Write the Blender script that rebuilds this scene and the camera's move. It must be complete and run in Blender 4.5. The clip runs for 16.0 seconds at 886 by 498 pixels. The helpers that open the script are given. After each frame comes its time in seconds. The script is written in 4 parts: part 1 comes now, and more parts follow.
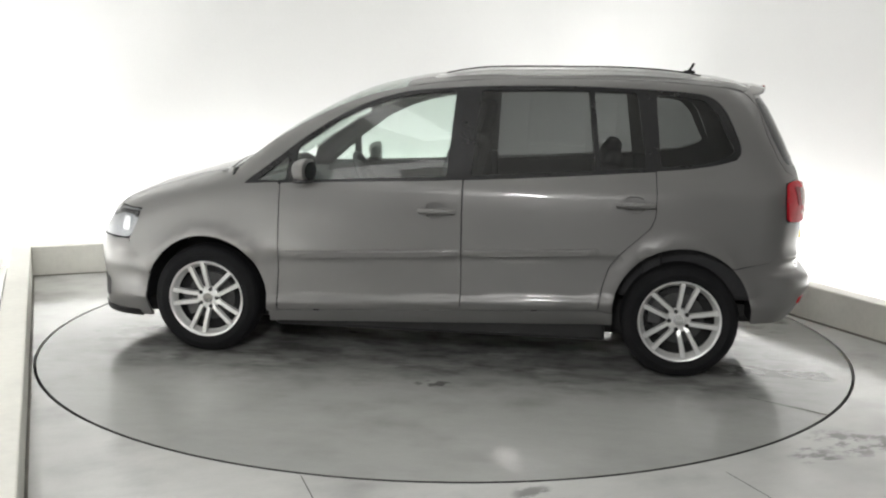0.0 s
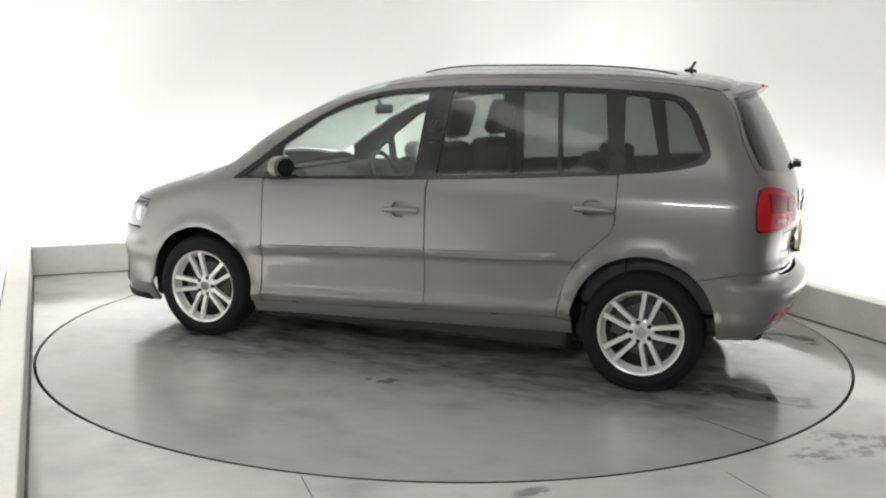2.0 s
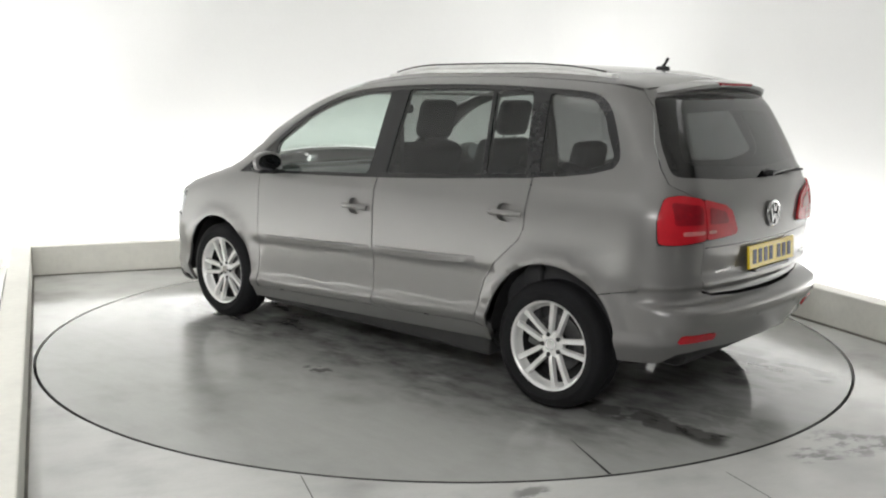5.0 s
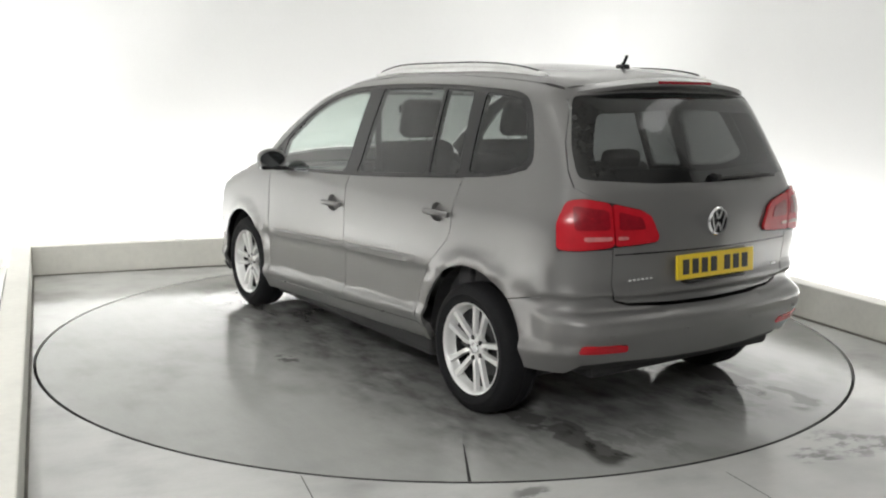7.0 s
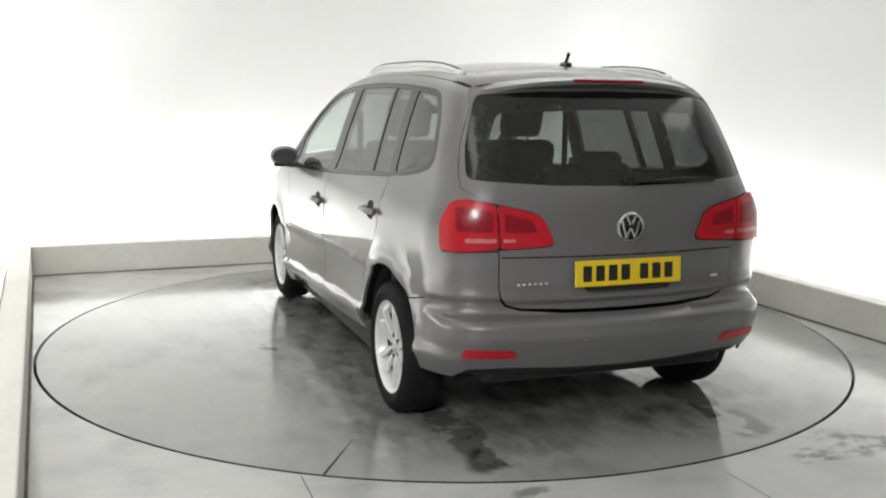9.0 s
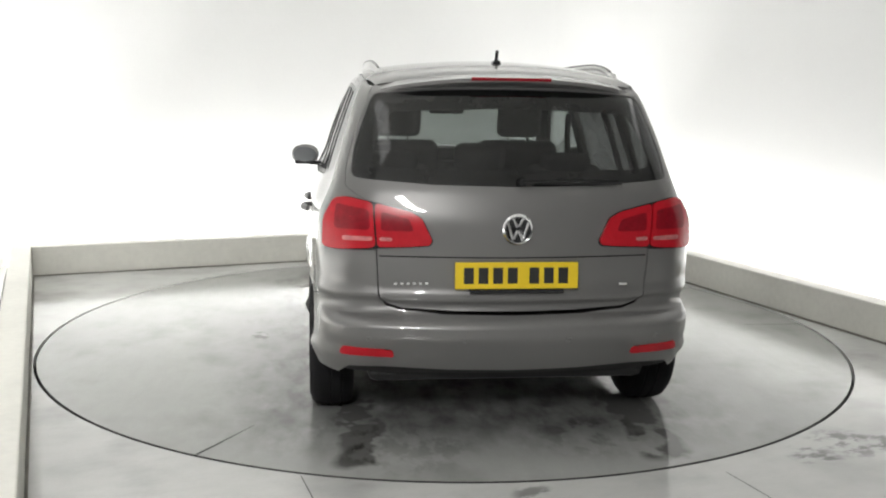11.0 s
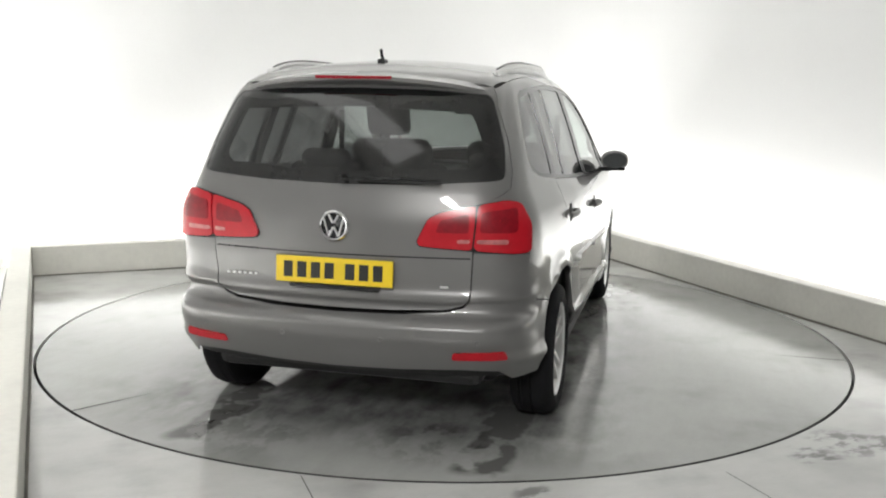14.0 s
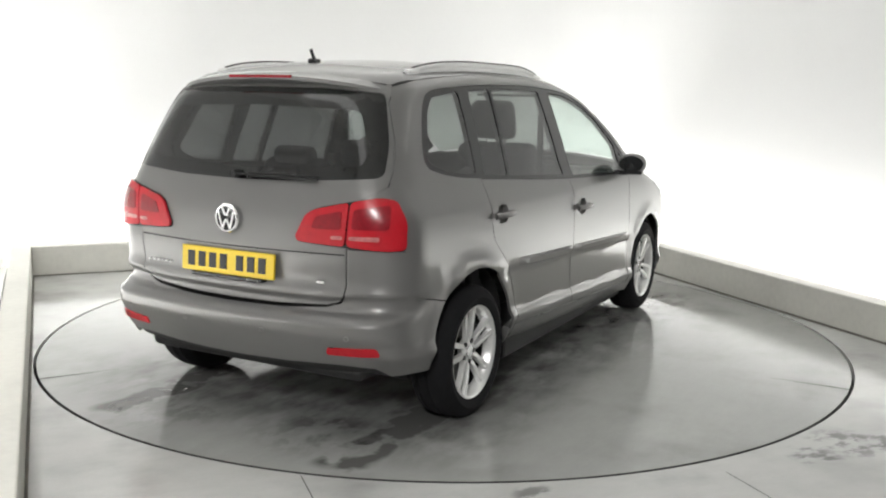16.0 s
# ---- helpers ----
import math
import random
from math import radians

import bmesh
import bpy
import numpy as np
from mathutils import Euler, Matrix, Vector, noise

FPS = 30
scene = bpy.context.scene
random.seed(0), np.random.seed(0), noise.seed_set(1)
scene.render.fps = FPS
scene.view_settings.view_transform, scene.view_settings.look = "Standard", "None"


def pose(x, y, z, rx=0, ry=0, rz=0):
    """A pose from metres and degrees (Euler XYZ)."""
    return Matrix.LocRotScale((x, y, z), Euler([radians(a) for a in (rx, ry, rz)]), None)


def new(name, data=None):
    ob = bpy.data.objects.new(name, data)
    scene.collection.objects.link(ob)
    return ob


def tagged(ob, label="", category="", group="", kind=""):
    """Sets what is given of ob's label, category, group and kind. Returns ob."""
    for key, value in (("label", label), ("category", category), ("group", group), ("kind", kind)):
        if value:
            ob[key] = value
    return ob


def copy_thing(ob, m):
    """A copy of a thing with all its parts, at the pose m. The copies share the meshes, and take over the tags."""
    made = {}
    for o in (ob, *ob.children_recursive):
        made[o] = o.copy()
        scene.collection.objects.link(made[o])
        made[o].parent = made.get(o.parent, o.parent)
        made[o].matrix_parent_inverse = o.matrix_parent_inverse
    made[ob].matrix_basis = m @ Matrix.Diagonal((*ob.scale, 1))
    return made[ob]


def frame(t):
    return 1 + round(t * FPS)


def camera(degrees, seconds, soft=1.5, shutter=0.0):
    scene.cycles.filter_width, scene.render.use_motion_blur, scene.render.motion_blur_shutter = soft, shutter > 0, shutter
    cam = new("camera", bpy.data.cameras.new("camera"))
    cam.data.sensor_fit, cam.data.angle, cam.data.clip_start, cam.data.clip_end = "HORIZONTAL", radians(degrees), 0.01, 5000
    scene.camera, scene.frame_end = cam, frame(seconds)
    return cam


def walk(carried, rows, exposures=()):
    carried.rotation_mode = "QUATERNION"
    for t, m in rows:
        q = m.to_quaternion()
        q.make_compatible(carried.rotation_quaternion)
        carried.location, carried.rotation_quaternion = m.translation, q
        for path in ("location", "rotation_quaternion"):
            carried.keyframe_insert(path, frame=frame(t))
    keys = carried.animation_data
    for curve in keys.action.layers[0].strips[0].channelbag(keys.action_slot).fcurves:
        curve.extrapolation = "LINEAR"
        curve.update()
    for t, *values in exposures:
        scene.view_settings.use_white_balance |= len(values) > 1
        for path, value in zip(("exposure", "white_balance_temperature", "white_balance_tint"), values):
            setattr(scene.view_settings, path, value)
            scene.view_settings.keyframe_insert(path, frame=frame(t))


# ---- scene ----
# ---- camera: it stands still ----
cam = camera(50.05, 16.0, soft=2.1)
EYE = Matrix.Translation((0, -6.007, 1.533)) @ pose(0, 0, 0, 90 - 9.513, 0, 0.154) @ pose(0, 0, 0, 0, 0, 0.919)
walk(cam, [(0, EYE), (16, EYE)], exposures=[(0, 0.0), (16, 0.0)])

# ---- world, lamps, exposure ----
ROOM = pose(0, 0, 0, 0, 0, 23)          # the booth stands turned to the camera
world = bpy.data.worlds.new("world")
scene.world = world
world.use_nodes = True
world.node_tree.nodes["Background"].inputs[0].default_value = (0.9, 0.95, 1.0, 1)
world.node_tree.nodes["Background"].inputs[1].default_value = 0.15

LEDGE_U, LEDGE_V, LEDGE_H, TROUGH = 2.48, 2.66, 0.24, 0.40


def lamp(name, m, sx, sy, watts, colour=(1, 0.995, 0.985)):
    data = bpy.data.lights.new(name, "AREA")
    data.shape, data.size, data.size_y, data.energy, data.color = "RECTANGLE", sx, sy, watts, colour
    ob = new(name, data)
    ob.matrix_world = m
    return ob


def place(u, v, z):
    return ROOM @ Vector((u, v, z))


# strip lights lie in the trough between the ledge and each wall
for u, v, turn, length, watts in ((-LEDGE_U - 0.27, 0.2, 90, 5.0, 80), (LEDGE_U + 0.27, -0.2, 90, 5.6, 66), (0, LEDGE_V + 0.27, 0, 5.0, 68)):
    lamp("trough_light", ROOM @ pose(u, v, 0.06, 180, 0, 0) @ pose(0, 0, 0, 0, 0, turn), length, 0.12, watts)
# soft panels under the ceiling
lamp("ceiling_light", ROOM @ pose(0.2, 0.4, 3.25), 3.6, 3.2, 22)
# narrow soft panels along the front of both side walls
for u in (-2.35, 2.35):
    lamp("strip_panel", ROOM @ pose(u, -2.0, 3.25), 0.5, 2.2, 4)
# a thin tube behind the viewer
lamp("tube_light", pose(-0.58, -6.5, 2.8, 25, 0, 0) @ pose(0, 0, 0, 0, 0, -67), 1.1, 0.17, 140)


# ---- materials ----
def nodes_of(name):
    m = bpy.data.materials.new(name)
    m.use_nodes = True
    return m, m.node_tree.nodes, m.node_tree.links, m.node_tree.nodes["Principled BSDF"]


def surface(name, colour, rough=0.5, metal=0.0, vary=0.15, scale=6.0, bump=0.0, fine=60.0, coat=0.0, rough_vary=0.1, coat_rough=0.11, coat_ior=1.38):
    """A plain material with grain at two scales."""
    m, n, l, b = nodes_of(name)
    tex = n.new("ShaderNodeTexCoord")
    big, small = n.new("ShaderNodeTexNoise"), n.new("ShaderNodeTexNoise")
    big.inputs["Scale"].default_value, big.inputs["Detail"].default_value = scale, 6
    small.inputs["Scale"].default_value, small.inputs["Detail"].default_value = fine, 3
    l.new(tex.outputs["Object"], big.inputs["Vector"]), l.new(tex.outputs["Object"], small.inputs["Vector"])
    mix = n.new("ShaderNodeMix")
    l.new(big.outputs["Fac"], mix.inputs[2]), l.new(small.outputs["Fac"], mix.inputs[3])
    mix.inputs[0].default_value = 0.35
    ramp = n.new("ShaderNodeValToRGB")
    ramp.color_ramp.elements[0].position, ramp.color_ramp.elements[1].position = 0.3, 0.7
    ramp.color_ramp.elements[0].color = (*[c * (1 - vary) for c in colour], 1)
    ramp.color_ramp.elements[1].color = (*[min(1, c * (1 + vary)) for c in colour], 1)
    l.new(mix.outputs[0], ramp.inputs[0]), l.new(ramp.outputs[0], b.inputs["Base Color"])
    rr = n.new("ShaderNodeMapRange")
    rr.inputs[3].default_value, rr.inputs[4].default_value = max(0.02, rough * (1 - rough_vary)), min(1, rough * (1 + rough_vary))
    l.new(big.outputs["Fac"], rr.inputs[0]), l.new(rr.outputs[0], b.inputs["Roughness"])
    b.inputs["Metallic"].default_value, b.inputs["Coat Weight"].default_value = metal, coat
    b.inputs["Coat Roughness"].default_value, b.inputs["Coat IOR"].default_value = coat_rough, coat_ior
    if bump:
        bp = n.new("ShaderNodeBump")
        bp.inputs["Strength"].default_value, bp.inputs["Distance"].default_value = bump, 0.002
        l.new(mix.outputs[0], bp.inputs["Height"]), l.new(bp.outputs[0], b.inputs["Normal"])
    return m


def glass(name, tint, ior=1.45, haze=0.03):
    """Thin glass: tinted, with a mirror sheen that grows at a flat angle."""
    m, n, l, b = nodes_of(name)
    n.remove(b)
    clear, gloss, mix = n.new("ShaderNodeBsdfTransparent"), n.new("ShaderNodeBsdfGlossy"), n.new("ShaderNodeMixShader")
    clear.inputs[0].default_value = (*tint, 1)
    gloss.inputs["Roughness"].default_value = haze
    face, power, range_ = n.new("ShaderNodeLayerWeight"), n.new("ShaderNodeMath"), n.new("ShaderNodeMapRange")
    power.operation, power.inputs[1].default_value = "POWER", 3.6
    range_.inputs[3].default_value, range_.inputs[4].default_value = ((ior - 1) / (ior + 1)) ** 2 * 1.8, 0.9
    l.new(face.outputs["Facing"], power.inputs[0]), l.new(power.outputs[0], range_.inputs[0]), l.new(range_.outputs[0], mix.inputs[0])
    l.new(clear.outputs[0], mix.inputs[1]), l.new(gloss.outputs[0], mix.inputs[2])
    l.new(mix.outputs[0], n["Material Output"].inputs[0])
    return m


PAINT = surface("metallic_grey_paint", (0.194, 0.191, 0.187), 0.38, 0.42, 0.03, 3, coat=1.0, fine=900, coat_rough=0.03, coat_ior=1.38)
PAINT.node_tree.nodes["Principled BSDF"].inputs["Specular IOR Level"].default_value = 0.2
PAINT.node_tree.nodes["Principled BSDF"].inputs["Specular Tint"].default_value = (0.45, 0.45, 0.45, 1)
TRIM = surface("dark_interior_trim", (0.03, 0.03, 0.032), 0.75, vary=0.2, bump=0.2)
BLACK = surface("gloss_black_trim", (0.015, 0.015, 0.016), 0.2, vary=0.2)
RUBBER = surface("tyre_rubber", (0.010, 0.010, 0.011), 0.85, vary=0.25, scale=12, bump=0.3)
RUBBER.node_tree.nodes["Principled BSDF"].inputs["Specular IOR Level"].default_value = 0.2
PLASTIC = surface("black_plastic", (0.02, 0.02, 0.02), 0.6, vary=0.2, bump=0.2)
PLASTIC.node_tree.nodes["Principled BSDF"].inputs["Specular IOR Level"].default_value = 0.3
ALLOY = surface("silver_alloy", (0.72, 0.72, 0.71), 0.3, 0.4, 0.06, 10, coat=0.4)
# dark tint that puts the dark room's reflection into the mirror's colour
MIRROR = surface("mirror_glass", (0.22, 0.23, 0.24), 0.05, 1.0, 0.03)
CHROME = surface("chrome", (0.85, 0.85, 0.86), 0.1, 1.0, 0.03)
STEEL = surface("brake_steel", (0.09, 0.09, 0.09), 0.45, 0.6, 0.2, 20)
CLOTH = surface("dark_seat_cloth", (0.022, 0.023, 0.026), 0.9, vary=0.3, scale=30, bump=0.5, fine=300)
HEADLINER = surface("grey_headliner", (0.24, 0.235, 0.225), 0.9, vary=0.08, bump=0.2)
RED = surface("red_lamp_lens", (0.47, 0.009, 0.019), 0.25, vary=0.12, scale=20, coat=0.1)
RED_DARK = surface("dark_red_lens", (0.24, 0.004, 0.012), 0.25, vary=0.2, scale=40, coat=0.2)
RED_CLEAR = surface("pale_lamp_strip", (0.5, 0.17, 0.17), 0.25, vary=0.3, scale=30, coat=0.5)
LAMP_SHELL = surface("silver_lamp_bowl", (0.34, 0.35, 0.36), 0.3, 0.6, 0.15, 25)
YELLOW = surface("yellow_reflective_plate", (0.78, 0.56, 0.02), 0.35, vary=0.05, scale=20, coat=0.5)
SIDE = surface("pit_side_concrete", (0.62, 0.62, 0.60), 0.7, vary=0.2)
INK = surface("plate_black", (0.02, 0.02, 0.02), 0.4)
GLASS_FRONT = glass("clear_greenish_glass", (0.82, 0.90, 0.86), 1.7)
GLASS_REAR = glass("dark_privacy_glass", (0.29, 0.30, 0.296), 1.48, 0.04)
GLASS_TAIL = glass("darker_tail_glass", (0.205, 0.216, 0.216), 1.52, 0.06)
LAMP_GLASS = glass("lamp_glass", (0.95, 0.96, 0.97))
WALL = surface("white_wall_paint", (0.82, 0.822, 0.815), 0.7, vary=0.02, scale=1.2, bump=0.05)
CEILING = surface("white_ceiling_paint", (0.75, 0.75, 0.73), 0.8, vary=0.03)
BACK = surface("grey_room_wall", (0.42, 0.42, 0.41), 0.8, vary=0.06, scale=0.8)
DARK_GAP = surface("dark_gap", (0.012, 0.012, 0.011), 0.8)


def ledge_material():
    m = surface("scuffed_white_ledge", (0.66, 0.65, 0.60), 0.55, vary=0.10, scale=2.0, bump=0.1, fine=25)
    return m


LEDGE = ledge_material()


def floor_material(name, wet, base, blobs):
    """Sealed grey concrete with damp, smoother, darker patches; wet adds the tyres' wet tracks and painted shade under
    the car, which belong to the turntable.
    """
    m, n, l, b = nodes_of(name)
    tex = n.new("ShaderNodeTexCoord")

    def noise_tex(scale, detail=6, rough=0.6, stretch=(1, 1, 1)):
        mp, t = n.new("ShaderNodeMapping"), n.new("ShaderNodeTexNoise")
        mp.inputs["Scale"].default_value = stretch
        t.inputs["Scale"].default_value, t.inputs["Detail"].default_value, t.inputs["Roughness"].default_value = scale, detail, rough
        l.new(tex.outputs["Object"], mp.inputs[0]), l.new(mp.outputs[0], t.inputs["Vector"])
        return t.outputs["Fac"]

    def math(op, a, c=None, clamp=False):
        t = n.new("ShaderNodeMath")
        t.operation, t.use_clamp = op, clamp
        for k, v in enumerate((a, c)):
            if v is None:
                continue
            if isinstance(v, (int, float)):
                t.inputs[k].default_value = v
            else:
                l.new(v, t.inputs[k])
        return t.outputs[0]

    def ramp(v, lo, hi):
        t = n.new("ShaderNodeMapRange")
        t.interpolation_type = "SMOOTHSTEP"
        t.inputs[1].default_value, t.inputs[2].default_value = lo, hi
        l.new(v, t.inputs[0])
        return t.outputs[0]

    big, mid, fine = noise_tex(0.9, 4, 0.5), noise_tex(2.6, 4, 0.5), noise_tex(60, 3)
    stain_shade = ramp(math("ADD", math("MULTIPLY", big, 0.55), math("MULTIPLY", mid, 0.45)), 0.44, 0.74)
    if wet:
        sep = n.new("ShaderNodeSeparateXYZ")
        l.new(tex.outputs["Object"], sep.inputs[0])
        x, y = sep.outputs[0], sep.outputs[1]
        wob = math("MULTIPLY", math("SUBTRACT", mid, 0.5), 0.35)
        off = math("ABSOLUTE", math("SUBTRACT", math("ABSOLUTE", math("ADD", math("ADD", y, 0.06), math("MULTIPLY", wob, 0.5))), 0.66))
        track = math("SUBTRACT", 1.0, ramp(off, 0.05, 0.16))
        behind = math("MULTIPLY", ramp(math("MULTIPLY", x, -1.0), 1.2, 1.5), math("SUBTRACT", 1.0, ramp(math("MULTIPLY", x, -1.0), 2.18, 2.32)))
        track = math("MULTIPLY", math("MULTIPLY", track, behind), ramp(noise_tex(5.0, 3, 0.5), 0.34, 0.56))
        # the car's shade and dark reflection are painted in here with the damp
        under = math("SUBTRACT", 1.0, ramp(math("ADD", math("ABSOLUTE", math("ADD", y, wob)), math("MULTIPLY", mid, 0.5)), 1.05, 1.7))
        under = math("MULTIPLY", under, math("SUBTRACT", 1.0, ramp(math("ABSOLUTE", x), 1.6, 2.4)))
        damp_shade = math("MULTIPLY", under, ramp(math("ADD", math("MULTIPLY", mid, 0.75), math("MULTIPLY", noise_tex(7.0, 5, 0.6, (1, 2.2, 1)), 0.25)), 0.28, 0.52))
        # a small dark smudge of oil
        oil = math("ADD", math("POWER", math("MULTIPLY", math("ADD", x, 0.12), 0.55), 2.0), math("POWER", math("SUBTRACT", y, 1.17), 2.0))
        oil = math("MULTIPLY", math("SUBTRACT", 1.0, ramp(oil, 0.001, 0.006)), ramp(noise_tex(9.0, 4, 0.6), 0.42, 0.55))
        stain_shade = math("MAXIMUM", math("MULTIPLY", stain_shade, 0.6), math("MAXIMUM", math("MULTIPLY", damp_shade, math("ADD", 0.55, math("MULTIPLY", ramp(noise_tex(4.0, 5, 0.55, (1.0, 1.8, 1)), 0.34, 0.70), 0.5))), math("MAXIMUM", oil, math("MULTIPLY", track, 1.7))), True)
    sep2 = n.new("ShaderNodeSeparateXYZ")
    l.new(tex.outputs["Object"], sep2.inputs[0])
    speckle = ramp(noise_tex(6.0, 5, 0.6, (1, 1.6, 1)), 0.46, 0.58)
    puddle = math("MULTIPLY", stain_shade, 0.0)
    for px, py, size in blobs:
        dist = math("ADD", math("POWER", math("SUBTRACT", sep2.outputs[0], px), 2.0), math("POWER", math("SUBTRACT", sep2.outputs[1], py), 2.0))
        puddle = math("MAXIMUM", puddle, math("MULTIPLY", math("SUBTRACT", 1.0, ramp(dist, size * 0.15, size)), speckle))
    col = n.new("ShaderNodeMix")
    col.data_type = "RGBA"
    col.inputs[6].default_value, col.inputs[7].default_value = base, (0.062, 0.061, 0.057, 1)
    l.new(math("ADD", math("MULTIPLY", stain_shade, 0.8 if wet else 0.5), math("MULTIPLY", puddle, 0.22 if wet else 0.6), True), col.inputs[0])
    mul = n.new("ShaderNodeMix")
    mul.data_type, mul.blend_type = "RGBA", "MULTIPLY"
    mul.inputs[0].default_value = 1.0
    grain = n.new("ShaderNodeMapRange")
    grain.inputs[3].default_value, grain.inputs[4].default_value = 0.78, 1.18
    streak = noise_tex(5.0, 7, 0.7, (1.0, 2.6, 1))
    l.new(math("ADD", math("MULTIPLY", big, 0.3), math("ADD", math("MULTIPLY", streak, 0.5), math("MULTIPLY", fine, 0.2))), grain.inputs[0])
    l.new(col.outputs[2], mul.inputs[6]), l.new(grain.outputs[0], mul.inputs[7]), l.new(mul.outputs[2], b.inputs["Base Color"])
    rough = math("SUBTRACT", math("ADD", 0.11, math("MULTIPLY", mid, 0.14)), math("MAXIMUM", math("MULTIPLY", stain_shade, 0.14), math("MULTIPLY", puddle, 0.3)))
    rough = math("MAXIMUM", rough, 0.02)
    l.new(rough, b.inputs["Roughness"])
    bp = n.new("ShaderNodeBump")
    bp.inputs["Strength"].default_value, bp.inputs["Distance"].default_value = 0.12, 0.002
    l.new(mid, bp.inputs["Height"]), l.new(bp.outputs[0], b.inputs["Normal"])
    return m


FLOOR = floor_material("sealed_grey_concrete", False, (0.56, 0.563, 0.546, 1), ((0.92, -2.50, 0.045), (1.15, -2.66, 0.08), (0.66, -2.56, 0.02), (-0.66, -2.50, 0.014), (2.2, -0.4, 0.06)))
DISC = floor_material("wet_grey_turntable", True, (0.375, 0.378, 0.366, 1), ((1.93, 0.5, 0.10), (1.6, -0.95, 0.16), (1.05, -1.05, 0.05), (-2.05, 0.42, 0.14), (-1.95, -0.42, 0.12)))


# ---- mesh helpers ----
def shade(me, smooth=True):
    me.polygons.foreach_set("use_smooth", [smooth] * len(me.polygons))


def part(name, bm, material, parent=None, label="", m=None, smooth=False):
    """Links a bmesh as one mesh object under a thing or a part."""
    me = bpy.data.meshes.new(name)
    bmesh.ops.recalc_face_normals(bm, faces=bm.faces)
    bm.to_mesh(me)
    bm.free()
    me.materials.append(material)
    shade(me, smooth)
    if smooth:
        me.set_sharp_from_angle(angle=radians(38))
    ob = new(name, me)
    if m is not None:
        ob.matrix_world = m
    if parent:
        ob.parent = parent
    return tagged(ob, label)


def box(x0, x1, y0, y1, z0, z1, bevel=0.0, seg=2, bm=None):
    bm = bm or bmesh.new()
    made = bmesh.ops.create_cube(bm, size=1, matrix=Matrix.LocRotScale(((x0 + x1) / 2, (y0 + y1) / 2, (z0 + z1) / 2), None, (x1 - x0, y1 - y0, z1 - z0)))
    if bevel:
        edges = {e for v in made["verts"] for e in v.link_edges}
        bmesh.ops.bevel(bm, geom=list(edges), offset=bevel, segments=seg, affect="EDGES", profile=0.5)
    return bm


def lathe(rows, n=48, axis="y", bm=None):
    """Turns rows of (along, radius) about the axis."""
    bm = bm or bmesh.new()
    rings = []
    for a, r in rows:
        ring = []
        for k in range(n):
            c, s = math.cos(2 * math.pi * k / n), math.sin(2 * math.pi * k / n)
            ring.append(bm.verts.new((r * c, a, r * s) if axis == "y" else (r * c, r * s, a)))
        rings.append(ring)
    for p, q in zip(rings, rings[1:]):
        for k in range(n):
            bm.faces.new((p[k], p[(k + 1) % n], q[(k + 1) % n], q[k]))
    return bm


def cap(bm, ring_start, n):
    bm.verts.ensure_lookup_table()
    bm.faces.new([bm.verts[ring_start + k] for k in range(n)])


def tube(points, radius, n=8, squash=1.0, bm=None):
    """A round bar along points."""
    bm = bm or bmesh.new()
    rings = []
    for k, p in enumerate(points):
        p = Vector(p)
        d = (Vector(points[min(k + 1, len(points) - 1)]) - Vector(points[max(k - 1, 0)])).normalized()
        side = d.cross(Vector((0, 0, 1)))
        side = side.normalized() if side.length > 1e-4 else Vector((1, 0, 0))
        up = side.cross(d)
        rings.append([bm.verts.new(p + side * math.cos(2 * math.pi * i / n) * radius + up * math.sin(2 * math.pi * i / n) * radius * squash) for i in range(n)])
    for p, q in zip(rings, rings[1:]):
        for i in range(n):
            bm.faces.new((p[i], p[(i + 1) % n], q[(i + 1) % n], q[i]))
    bm.faces.new(rings[0][::-1]), bm.faces.new(rings[-1])
    return bm


# ---- the booth ----
def setting(name, bm, material, label, m=ROOM):
    return tagged(part(name, bm, material, None, "", m), label, name.split("_")[0], "", "structure")


WALL_U, WALL_V, WALL_H = LEDGE_U + 0.15 + TROUGH, LEDGE_V + 0.15 + TROUGH, 3.4


